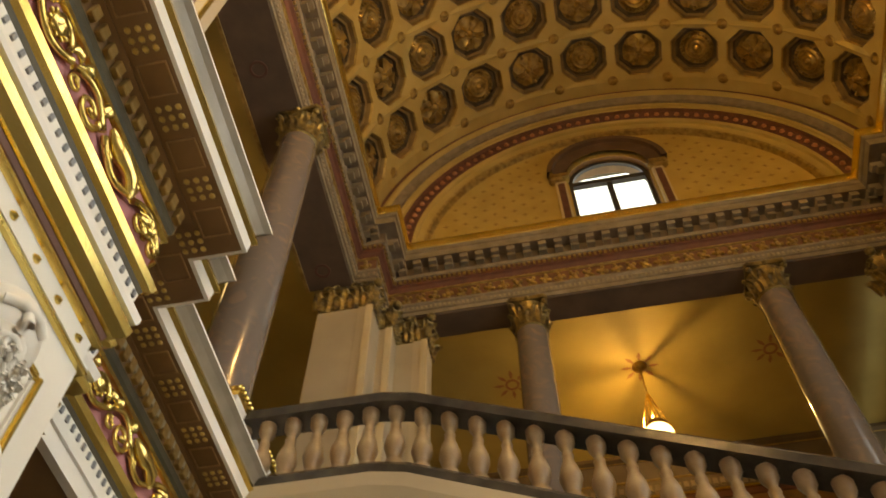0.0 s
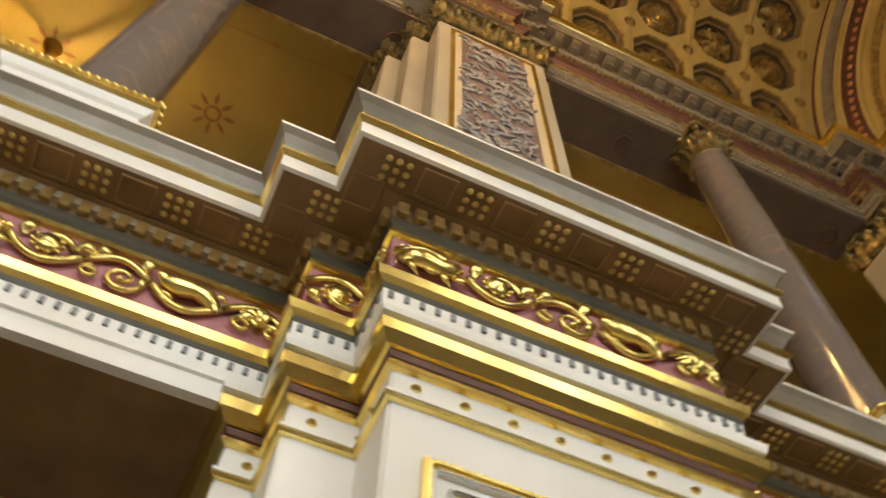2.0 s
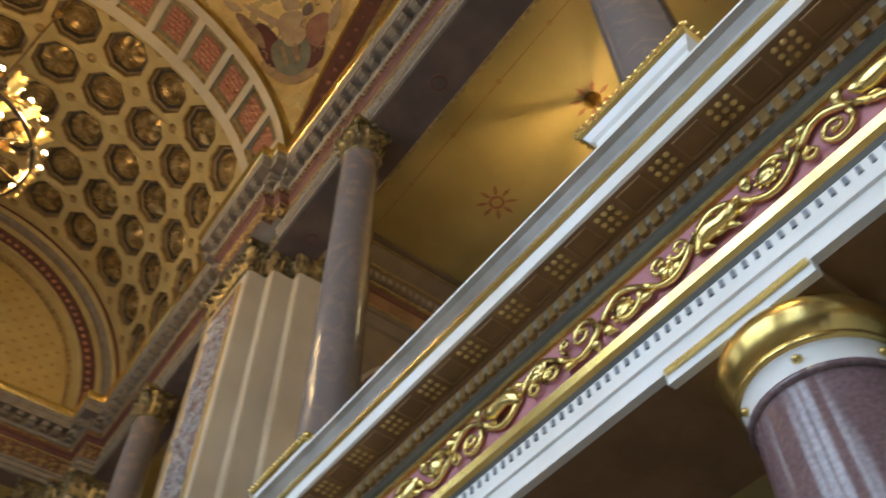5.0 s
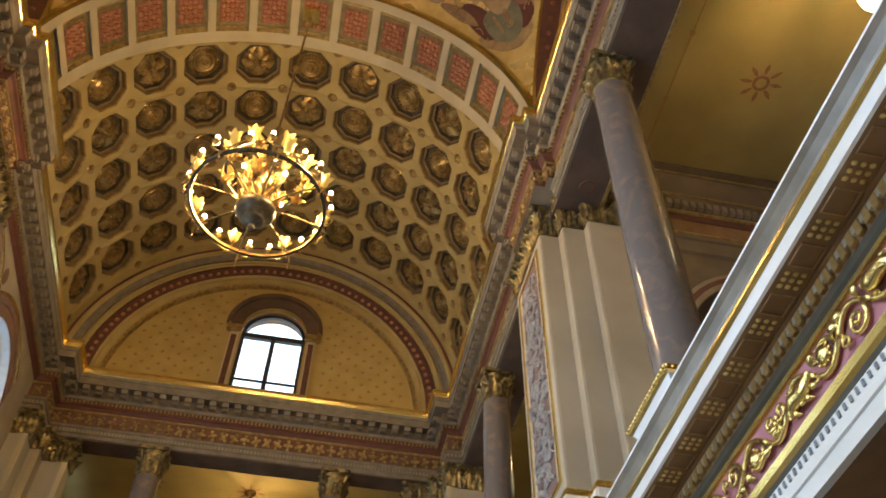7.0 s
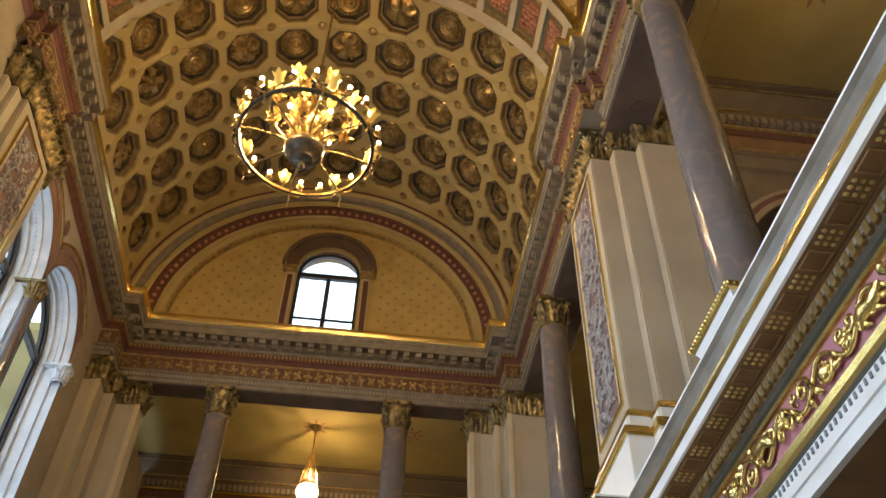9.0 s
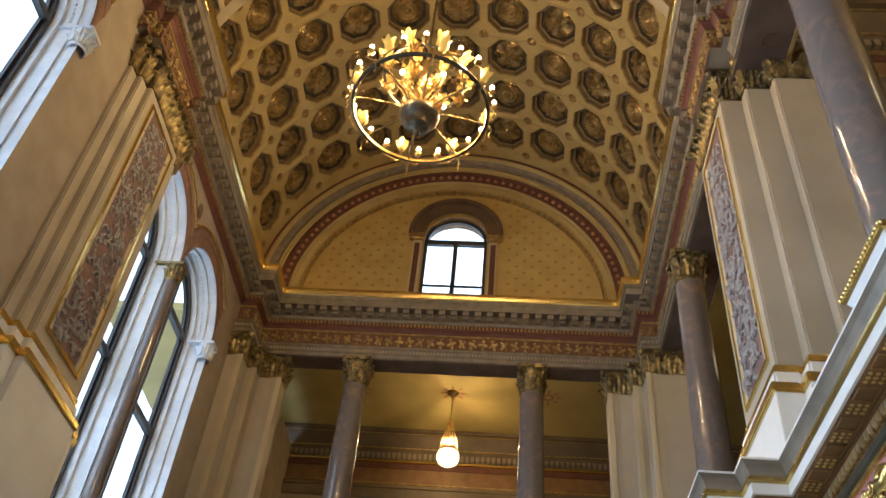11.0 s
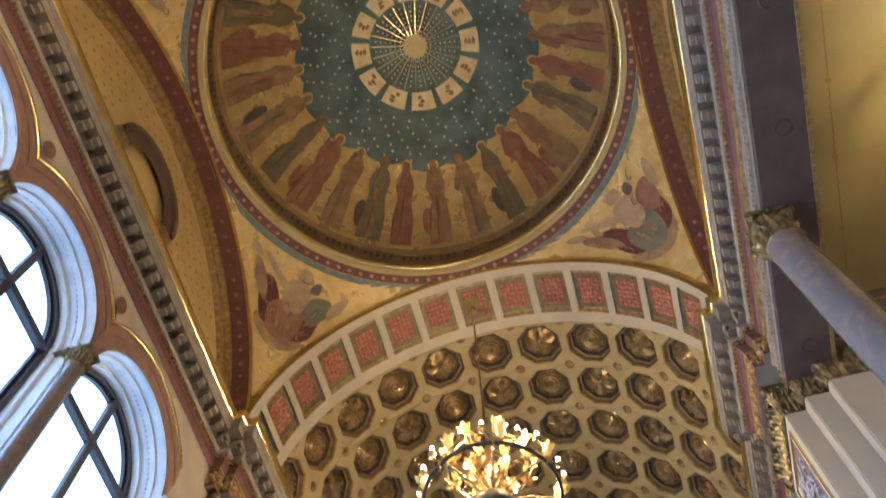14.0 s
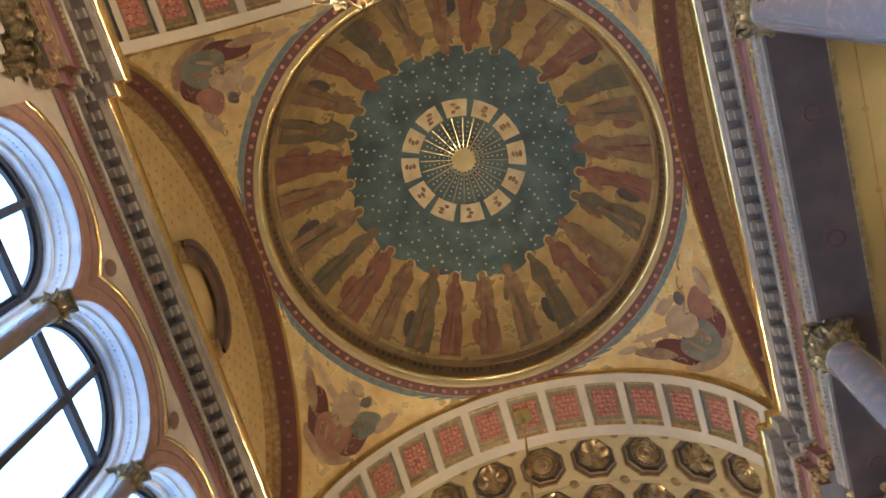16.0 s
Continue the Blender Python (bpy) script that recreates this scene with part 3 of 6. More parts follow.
def end_lunette(s, where):
    Lw = thing("lunette_" + where, label="yellow stencilled lunette wall with an arched window", category="lunette", kind="structure")
    P = place_y(s, END)
    bm = bmesh.new()
    disc_wall(bm, 5.3, P, (0.87, 15.9, 18.2))
    part("lunette_wall", bm, YELLOW, Lw)
    # arch mouldings round the lunette
    for nm, prof, m in (("outer_red_line", [(5.08, 13.25), (4.97, 13.26)], RED), ("outer_moulding", [(4.97, 13.26), (4.92, 13.22), (4.88, 13.24), (4.86, 13.32)], VAULT), ("hollow", [(4.86, 13.32), (4.80, 13.40), (4.70, 13.41), (4.70, 13.48)], MODGREY), ("fillet", [(4.70, 13.48), (4.66, 13.44), (4.61, 13.46), (4.60, 13.51), (4.55, 13.52)], VAULT), ("red_band", [(4.55, 13.52), (4.53, 13.6), (4.25, 13.62)], RED), ("inner_moulding", [(4.25, 13.62), (4.20, 13.66), (4.20, 13.74), (4.05, 13.76)], VAULT), ("gilt_edge", [(4.05, 13.76), (3.99, 13.78), (3.96, 13.9)], GOLDDARK)):
        arch_part(nm, prof, s, 'y', m, Lw)
    bm = bmesh.new()
    for k in range(60):
        t = radians(-88 + 176 * k / 59)
        ball(bm, (4.39 * math.sin(t), s * 13.6, SPRING + 4.39 * math.cos(t)), 0.06, 1, 6, 4)
    part("bead_row", bm, PANELREL, Lw)
    lunette_pattern(3.98, place_y(s, END - 0.006), Lw, lambda a, z: not (abs(a) < 1.35 and z < 19.6))
    W = thing("window_" + where, label="arched lunette window with dark frame and brown pilasters", category="window", kind="structure")
    bm = bmesh.new()
    strip(bm, arched(0.87, 15.9, 18.2), lambda d: place_y(s, d), END, END + 0.45)
    part("reveal", bm, SOFFIT, W)
    fr = END + 0.12
    bm = bmesh.new()
    ring_face(bm, arched(0.87, 15.9, 18.2), arched(0.78, 15.97, 18.2), place_y(s, fr))
    strip(bm, arched(0.78, 15.97, 18.2), lambda d: place_y(s, d), fr, fr + 0.08)
    quad_box(bm, -0.06, 0.06, min(s * fr, s * (fr + 0.09)), max(s * fr, s * (fr + 0.09)), 15.9, 18.12)
    quad_box(bm, -0.78, 0.78, min(s * (fr - 0.02), s * (fr + 0.09)), max(s * (fr - 0.02), s * (fr + 0.09)), 18.11, 18.27)
    quad_box(bm, -0.78, 0.78, min(s * fr, s * (fr + 0.05)), max(s * fr, s * (fr + 0.05)), 16.62, 16.67)
    part("window_frame", bm, IRON, W)
    bm = bmesh.new()
    bm.faces.new([bm.verts.new(place_y(s, fr + 0.06)(a, z)) for a, z in arched(0.80, 15.95, 18.2)])
    g = part("pane", bm, GLASS, W)
    g.visible_shadow = False
    # surround: two small pilasters and a round hood
    for sg in (-1, 1):
        x0, x1 = sorted((sg * 0.92, sg * 1.16))
        box("pilaster", x0, x1, *sorted((s * END, s * (END - 0.10))), 15.95, 18.07, CREAM, W, 0.015)
        x0, x1 = sorted((sg * 0.97, sg * 1.11))
        box("pilaster_panel", x0, x1, *sorted((s * (END - 0.09), s * (END - 0.125))), 16.1, 17.95, RED, W, 0.01)
        x0, x1 = sorted((sg * 0.84, sg * 1.28))
        box("impost", x0, x1, *sorted((s * END, s * (END - 0.2))), 18.07, 18.3, GOLDDARK, W, 0.04)
    bm = bmesh.new()
    strip(bm, arched(1.30, 18.3, 18.3), lambda d: place_y(s, d), END, END - 0.24)
    ring_face(bm, arched(1.30, 18.3, 18.3), arched(1.18, 18.3, 18.3), place_y(s, END - 0.24))
    strip(bm, arched(1.18, 18.3, 18.3), lambda d: place_y(s, d), END - 0.24, END - 0.14)
    ring_face(bm, arched(1.18, 18.3, 18.3), arched(0.87, 18.3, 18.24), place_y(s, END - 0.14))
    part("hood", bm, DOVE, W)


end_lunette(1, "north")
end_lunette(-1, "south")
for s, where in ((1, "east"), (-1, "west")):
    Lw = thing("lunette_" + where, label="yellow stencilled lunette wall with a blind arched window", category="lunette", kind="structure")
    bm = bmesh.new()
    disc_wall(bm, 5.0, place_x(s, 5.6))
    part("lunette_wall", bm, YELLOW, Lw)
    lunette_pattern(4.75, place_x(s, 5.594), Lw, lambda a, z: not (abs(a) < 1.4 and z < 19.7))
    for sg in (-1, 1):
        y0, y1 = sorted((sg * 0.92, sg * 1.16))
        box("pilaster", *sorted((s * 5.6, s * 5.5)), y0, y1, 15.95, 17.92, RED, Lw, 0.015)
        y0, y1 = sorted((sg * 0.84, sg * 1.28))
        box("impost", *sorted((s * 5.6, s * 5.4)), y0, y1, 17.92, 18.16, GOLDDARK, Lw, 0.04)
    bm = bmesh.new()
    Pd = lambda d: place_x(s, d)
    strip(bm, arched(1.24, 18.16, 18.16), Pd, 5.6, 5.36)
    ring_face(bm, arched(1.24, 18.16, 18.16), arched(1.12, 18.16, 18.16), Pd(5.36))
    strip(bm, arched(1.12, 18.16, 18.16), Pd, 5.36, 5.46)
    ring_face(bm, arched(1.12, 18.16, 18.16), arched(0.83, 18.16, 18.10), Pd(5.46))
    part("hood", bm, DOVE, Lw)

# ---- pendentives and dome ----
PEN = thing("pendentives", label="gold mosaic pendentives with muted painted shapes", category="pendentive", kind="structure")
PA = 4.97
PENSAGE = mat("sage_grey_mosaic", (0.21, 0.20, 0.125), (0.145, 0.14, 0.10), 0.5, 0.1, 3, 0.5, 26)
PENRED = mat("dark_red_mosaic", (0.15, 0.045, 0.03), (0.10, 0.035, 0.028), 0.5, 0.1, 4, 0.4, 26)
PENTAN = mat("tan_mosaic", (0.50, 0.36, 0.19), (0.40, 0.27, 0.14), 0.5, 0.15, 4, 0.5, 26)


def pend_point(sx, sy, h, w, lift=0.0):
    rho = math.sqrt(max(2 * PA * PA - h * h, PA * PA)) - lift
    a0 = math.acos(min(1, PA / (rho + lift)))
    a = a0 + (math.pi / 2 - 2 * a0) * w
    return (sx * rho * math.cos(a), sy * rho * math.sin(a), SPRING + h)


for sx in (-1, 1):
    for sy in (-1, 1):
        bm = bmesh.new()
        N1, N2 = 24, 20
        g = [[bm.verts.new(pend_point(sx, sy, PA * i / N1, j / N2)) for j in range(N2 + 1)] for i in range(N1 + 1)]
        for i in range(N1):
            for j in range(N2):
                bm.faces.new((g[i][j], g[i][j + 1], g[i + 1][j + 1], g[i + 1][j]))
        bmesh.ops.remove_doubles(bm, verts=bm.verts[:], dist=0.001)
        smooth(part("pendentive", bm, MOSAIC, PEN))
        # blue-grey border along both arches and below the ring
        bm = bmesh.new()
        for e in (0, 1):
            for i in range(5, N1):
                q = []
                for h, w in ((i, 0.0), (i + 1, 0.0), (i + 1, 0.028 * N1 / (i + 1)), (i, 0.028 * N1 / max(i, 6))):
                    w = min(0.25, w)
                    q.append(bm.verts.new(pend_point(sx, sy, PA * h / N1, w if e == 0 else 1 - w, 0.012)))
                bm.faces.new(q)
        for j in range(N2):
            q = [bm.verts.new(pend_point(sx, sy, PA * h, w / N2, 0.016)) for h, w in ((0.975, j), (0.975, j + 1), (0.998, j + 1), (0.998, j))]
            bm.faces.new(q)
        part("border", bm, BLUEGREY, PEN)
        # muted painted shapes: a seated mass of drapery on a dark red ground, pale patches, thin outlines
        tone = (PENSAGE, FIGROSE) if sx * sy > 0 else (FIGROSE, PENSAGE)
        for k, (m, pts) in enumerate((
                (FIGURE, ((0.24, 0.44), (0.40, 0.38), (0.62, 0.39), (0.78, 0.46), (0.76, 0.54), (0.56, 0.50), (0.36, 0.52))),
                (PENRED, ((0.24, 0.50), (0.38, 0.47), (0.42, 0.66), (0.34, 0.72), (0.28, 0.62))),
                (PENRED, ((0.60, 0.50), (0.74, 0.52), (0.72, 0.70), (0.64, 0.74), (0.58, 0.62))),
                (tone[0], ((0.38, 0.46), (0.52, 0.43), (0.66, 0.48), (0.66, 0.60), (0.56, 0.66), (0.42, 0.64), (0.36, 0.55))),
                (tone[1], ((0.30, 0.58), (0.40, 0.62), (0.42, 0.72), (0.34, 0.75), (0.27, 0.68))),
                (PENTAN, ((0.44, 0.62), (0.54, 0.61), (0.58, 0.70), (0.54, 0.78), (0.46, 0.78), (0.42, 0.70))),
                (PENTAN, ((0.47, 0.80), (0.50, 0.79), (0.53, 0.80), (0.53, 0.84), (0.50, 0.855), (0.47, 0.84))),
                (PENTAN, ((0.56, 0.70), (0.64, 0.76), (0.68, 0.82), (0.66, 0.83), (0.60, 0.78), (0.55, 0.74))),
                (PENTAN, ((0.25, 0.64), (0.30, 0.70), (0.30, 0.77), (0.27, 0.78), (0.23, 0.70))),
                (FIGURE, ((0.70, 0.60), (0.76, 0.66), (0.75, 0.77), (0.71, 0.78), (0.68, 0.68))),
                (PENTAN, ((0.70, 0.80), (0.725, 0.79), (0.75, 0.80), (0.745, 0.835), (0.725, 0.84), (0.705, 0.83))),
                (FIGDARK, ((0.40, 0.76), (0.44, 0.75), (0.45, 0.79), (0.42, 0.81))),
                (FIGURE, ((0.44, 0.52), (0.47, 0.51), (0.50, 0.60), (0.47, 0.61))),
                (FIGURE, ((0.55, 0.50), (0.575, 0.50), (0.585, 0.60), (0.56, 0.60))))):
            out = []
            n_ = len(pts)
            for i in range(n_):
                p0, p1, p2, p3 = pts[i - 1], pts[i], pts[(i + 1) % n_], pts[(i + 2) % n_]
                for e in range(4):
                    t = e / 4
                    out.append(tuple(0.5 * (2 * p1[d] + (p2[d] - p0[d]) * t + (2 * p0[d] - 5 * p1[d] + 4 * p2[d] - p3[d]) * t * t + (3 * p1[d] - p0[d] - 3 * p2[d] + p3[d]) * t ** 3) for d in (0, 1)))
            if sx * sy < 0:
                out = [(1 - w, h) for w, h in out]
            out = [(0.5 + (w - 0.5) * 1.3, 0.585 + (h - 0.38) * 0.78) for w, h in out]
            cw, ch = sum(p[0] for p in out) / len(out), sum(p[1] for p in out) / len(out)
            bm = bmesh.new()
            L_ = 0.02 + 0.003 * k
            mid = bm.verts.new(pend_point(sx, sy, PA * ch, cw, L_))
            half_ = [bm.verts.new(pend_point(sx, sy, PA * (ch + (h - ch) * 0.5), cw + (w - cw) * 0.5, L_)) for w, h in out]
            rim = [bm.verts.new(pend_point(sx, sy, PA * h, w, L_)) for w, h in out]
            for i in range(len(out)):
                j = (i + 1) % len(out)
                bm.faces.new((mid, half_[i], half_[j]))
                bm.faces.new((half_[i], rim[i], rim[j], half_[j]))
            part("painted_shape", bm, m, PEN)
        # thin curling outlines on the gold ground
        rnd = random.Random(11 + sx * 3 + sy)
        bm = bmesh.new()
        for k in range(16):
            w0, h0, an = rnd.uniform(0.2, 0.8), rnd.uniform(0.68, 0.94), rnd.uniform(0, 6.28)
            joined_tubes(bm, [pend_point(sx, sy, PA * (h0 + 0.035 * t * math.sin(an + 2.4 * t)), w0 + 0.06 * t * math.cos(an + 2.4 * t), 0.07) for t in (0, 0.25, 0.5, 0.75, 1)], 0.018, 0.01, 5)
        tagged(part("painted_outline", bm, FIGURE, PEN), kind="stuff")

DOME = thing("dome", label="gold and slate mosaic dome with radiating sun, star and painted shapes", category="dome", kind="structure")
ZR = SPRING + PA
DR, DH = 4.72, 4.15
Z0 = ZR + 0.42
for nm, prof, m in (("ring_foot", [(5.0, ZR - 0.02), (4.95, ZR - 0.01)], GOLDDARK), ("ring_red", [(4.95, ZR - 0.01), (4.76, ZR + 0.06)], RED), ("ring_ochre", [(4.76, ZR + 0.06), (4.73, ZR + 0.05), (4.66, ZR + 0.12), (4.66, ZR + 0.18)], VAULT), ("ring_gilt", [(4.66, ZR + 0.18), (4.60, ZR + 0.2), (4.58, ZR + 0.30), (4.62, ZR + 0.42), (4.72, ZR + 0.43)], GOLD)):
    bm = bmesh.new()
    lathe(bm, prof, 96)
    smooth(part(nm, bm, m, DOME))
bm = bmesh.new()
for k in range(110):
    a = 2 * math.pi * k / 110
    ball(bm, (4.855 * math.cos(a), 4.855 * math.sin(a), ZR + 0.02), 0.055, 1, 6, 4)
part("bead_row", bm, PANELREL, DOME)


def dome_point(phi, r, lift=0.0):
    rr = r / DR
    z = Z0 + DH * math.sqrt(max(0, 1 - rr * rr))
    k = 1 - lift / 4.5
    return (r * k * math.cos(phi), r * k * math.sin(phi), Z0 + (z - Z0) * k)


def dome_band(name, r0, r1, material, lift, n=96, m=8, parent=DOME, wob=None, label=""):
    bm = bmesh.new()
    g = []
    for i in range(m + 1):
        r = r0 + (r1 - r0) * i / m
        g.append([bm.verts.new(dome_point(2 * math.pi * k / n, r + (wob(2 * math.pi * k / n) if wob and i == m else 0), lift)) for k in range(n)])
    for a, b in zip(g, g[1:]):
        for k in range(n):
            bm.faces.new((a[k], a[(k + 1) % n], b[(k + 1) % n], b[k]))
    return smooth(part(name, bm, material, parent, label))


dome_band("gold_ground", 2.2, 4.60, MOSAIC, 0.0, 120, 28)
dome_band("brown_band", 4.60, 4.665, FIGURE, 0.0, 120, 8)
INSCR = mat("inscription_umber", (0.26, 0.165, 0.08), (0.19, 0.12, 0.065), 0.5, 0.1, 4, 0.4, 26)
dome_band("inscription_band", 4.665, 4.72, INSCR, 0.0, 120, 14)
dome_band("inscription_edge", 4.655, 4.668, GOLD, 0.016, 120, 2)
LETTER = mat("inscription_dark", (0.07, 0.05, 0.03), (0.05, 0.035, 0.025), 0.5, 0.2, 6, 0.2, 40)
for k, ch in enumerate("LET ALL THE PEOPLE PRAISE"):
    if ch == " ":
        continue
    fc = bpy.data.curves.new("letter", 'FONT')
    fc.body, fc.size, fc.align_x, fc.extrude = ch, 0.27, 'CENTER', 0.004
    fc.materials.append(LETTER)
    phi = radians(97 - 1.95 * k)
    ob = new("letter", fc)
    ob.parent = DOME
    p0, p1 = Vector(dome_point(phi, 4.703, 0.05)), Vector(dome_point(phi, 4.64, 0.05))
    xa = Vector((math.sin(phi), -math.cos(phi), 0))
    ya = (p1 - p0).normalized()
    ob.matrix_basis = Matrix.Translation(p0) @ Matrix((xa, ya, xa.cross(ya))).transposed().to_4x4()
bm = bmesh.new()
for k in range(150):
    ph = radians(46 - 2.05 * k)
    if ph > radians(97 - 357):
        bm.faces.new([bm.verts.new(dome_point(ph + da / 4.6, r, 0.04)) for da, r in ((-0.03, 4.68), (0.03, 4.68), (0.03, 4.702), (-0.03, 4.702))]) if k % 6 else None
tagged(part("inscription_bars", bm, LETTER, DOME), kind="stuff")
dome_band("slate_field", 0.0001, 3.05, BLUE, 0.02, 192, 8, DOME, lambda p: 0.13 * abs(math.sin(8 * p)) + 0.06 * math.sin(5 * p))


def dome_shape(name, outline, material, phi, lift, parent=DOME):
    """outline: (sideways metres, radius)."""
    bm = bmesh.new()
    outline = [(a, r if r < 3.5 else 3.5 + (r - 3.5) * 1.16) for a, r in outline]
    vs = [bm.verts.new(dome_point(phi + a / max(r, 0.2), r, lift)) for a, r in outline]
    bm.faces.new(vs)
    return part(name, bm, material, parent)


def dome_quad(bm, phi, a0, a1, r0, r1, lift):
    bm.faces.new([bm.verts.new(dome_point(phi + a / r, r, lift)) for a, r in ((a0, r0), (a1, r0), (a1, r1), (a0, r1))])


rnd = random.Random(5)
FIGOLIVE = mat("muted_mosaic_olive", (0.25, 0.20, 0.10), (0.17, 0.14, 0.085), 0.5, 0.15, 3, 0.5, 26)
robe = [FIGURE, FIGROSE, FIGOLIVE, FIGURE, FIGROSE, FIGOLIVE, FIGURE]
NF = 28
for k in range(NF):
    phi = 2 * math.pi * (k + 0.5 + 0.2 * (rnd.random() - 0.5)) / NF
    w = 0.27 + 0.09 * rnd.random()
    out = [(-w, 4.42), (-w * 0.95, 4.1), (-w * 0.7, 3.8), (-w * 0.85, 3.5), (-w * 0.6, 3.28), (-0.09, 3.2), (-0.10, 3.05), (0.0, 2.98), (0.10, 3.05), (0.09, 3.2), (w * 0.6, 3.28), (w * 0.95, 3.55), (w * 0.6, 3.8), (w * 0.9, 4.1), (w, 4.42)]
    out = [(a * (1 + 0.25 * (rnd.random() - 0.5)), r) for a, r in out]
    dome_shape("painted_shape", out, robe[k % 7], phi, 0.034)
    fold = [(-w * 0.3, 4.40), (-w * 0.1, 3.6), (w * 0.25, 3.5), (w * 0.35, 4.0), (w * 0.2, 4.42)]
    dome_shape("painted_fold", fold, robe[(k * 3 + 1) % 7], phi, 0.042)
    # sash, arms, halo and small marks
    for q in range(5):
        a_, r_ = rnd.uniform(-w, w) * 0.8, rnd.uniform(3.3, 4.35)
        la, lr, tl = rnd.uniform(0.04, 0.10), rnd.uniform(0.06, 0.22), rnd.uniform(-0.12, 0.12)
        dome_shape("painted_mark", [(a_ - la, r_ - lr * 0.6), (a_ + la * 0.4, r_ - lr), (a_ + la + tl, r_ + lr * 0.5), (a_ + tl, r_ + lr), (a_ - la * 0.8 + tl * 0.5, r_ + lr * 0.3)], robe[(k * 2 + q * 3 + 2) % 7], phi, 0.046 + 0.001 * q)
    dome_shape("painted_halo", [(0.15 * math.cos(2 * math.pi * q / 14), 3.1 + 0.15 * math.sin(2 * math.pi * q / 14)) for q in range(14)], MOSAIC if k % 3 else FIGROSE, phi, 0.031)
    if k % 2:
        oc = [(0.16 * math.cos(2 * math.pi * q / 14) + w, 4.12 + 0.20 * math.sin(2 * math.pi * q / 14)) for q in range(14)]
        dome_shape("painted_disc", oc, FIGDARK if k % 4 == 1 else FIGROSE, phi, 0.048)
        oc = [(0.07 * math.cos(2 * math.pi * q / 12) + w, 4.15 + 0.09 * math.sin(2 * math.pi * q / 12)) for q in range(12)]
        dome_shape("painted_disc", oc, FIGPALE, phi, 0.053)
STARPALE = mat("pale_star_mosaic", (0.78, 0.72, 0.52), (0.62, 0.56, 0.38), 0.4, 0.2, 4, 0.3, 26)
# stars
bm = bmesh.new()
for j, r0 in enumerate((1.95, 2.12, 2.29, 2.46, 2.63, 2.80, 2.95)):
    m_ = int(2 * math.pi * r0 / 0.42)
    for k in range(m_):
        phi, r = 2 * math.pi * (k + 0.5 * (j % 2) + rnd.uniform(-0.18, 0.18)) / m_, r0 + rnd.uniform(-0.04, 0.04)
        s_ = rnd.uniform(0.035, 0.055)
        bm.faces.new([bm.verts.new(dome_point(phi + a / r, r + b, 0.03)) for a, b in ((-s_, 0), (-s_ * 0.3, -s_ * 0.3), (0, -s_), (s_ * 0.3, -s_ * 0.3), (s_, 0), (s_ * 0.3, s_ * 0.3), (0, s_), (-s_ * 0.3, s_ * 0.3))])
for k in range(24):
    for j in range(6):
        phi, r = 2 * math.pi * (k + 0.5) / 24, 0.42 + 0.13 * j
        s_ = 0.03
        bm.faces.new([bm.verts.new(dome_point(phi + a / r, r + b, 0.03)) for a, b in ((-s_, 0), (0, -s_), (s_, 0), (0, s_))])
part("star_field", bm, STARPALE, DOME, "pale mosaic stars")
for k in range(24):
    bm = bmesh.new()
    dome_quad(bm, 2 * math.pi * k / 24, -0.014, 0.014, 0.30, 1.20, 0.032)
    part("sun_ray", bm, GOLD, DOME)
bm = bmesh.new()
bm.faces.new([bm.verts.new(dome_point(2 * math.pi * k / 32, 0.30 if k % 2 else 0.38, 0.04)) for k in range(32)])
part("sun_disc", bm, GOLD, DOME, "gilt sun at the dome's crown")
for k in range(12):
    phi = 2 * math.pi * k / 12 + 0.13
    bm = bmesh.new()
    w = 0.31
    bm.faces.new([bm.verts.new(dome_point(phi + a, r, 0.034)) for a, r in ((-0.215, 1.24), (-0.1, 1.24), (0.1, 1.24), (0.215, 1.24), (0.205, 1.72), (0.1, 1.72), (-0.1, 1.72), (-0.205, 1.72))])
    zp = part("zodiac_panel", bm, ZODIAC, DOME, "pale gold panel with a plain emblem")
    for q in range(3):
        aa, rr = rnd.uniform(-0.08, 0.08), 1.38 + 0.10 * q
        oc = [(0.07 * math.cos(2 * math.pi * e / 10) * (0.6 + rnd.random()) + aa, rr + 0.05 * math.sin(2 * math.pi * e / 10)) for e in range(10)]
        dome_shape("emblem", oc, FIGURE, phi, 0.048, DOME)

# ---- columns ----


def leaf_strip(bm, h, w, bend, base_r, ang, z0):
    """A curled acanthus leaf on the bell of a capital."""
    c, s = math.cos(ang), math.sin(ang)
    rows = []
    for i in range(6):
        t = i / 5
        r = base_r + 0.02 + bend * t ** 2.2
        z = z0 + h * (t - 0.28 * max(0, t - 0.7) * 3)
        ww = w * (0.75 + 0.5 * math.sin(math.pi * min(t, 0.9))) * (1 - 0.55 * t ** 3)
        rows.append([bm.verts.new(((r + dr) * c - q * ww * s, (r + dr) * s + q * ww * c, z)) for q, dr in ((-0.5, -0.012), (-0.25, 0.02), (0, 0.0), (0.25, 0.02), (0.5, -0.012))])
    for a, b in zip(rows, rows[1:]):
        for k in range(4):
            bm.faces.new((a[k], a[k + 1], b[k + 1], b[k]))


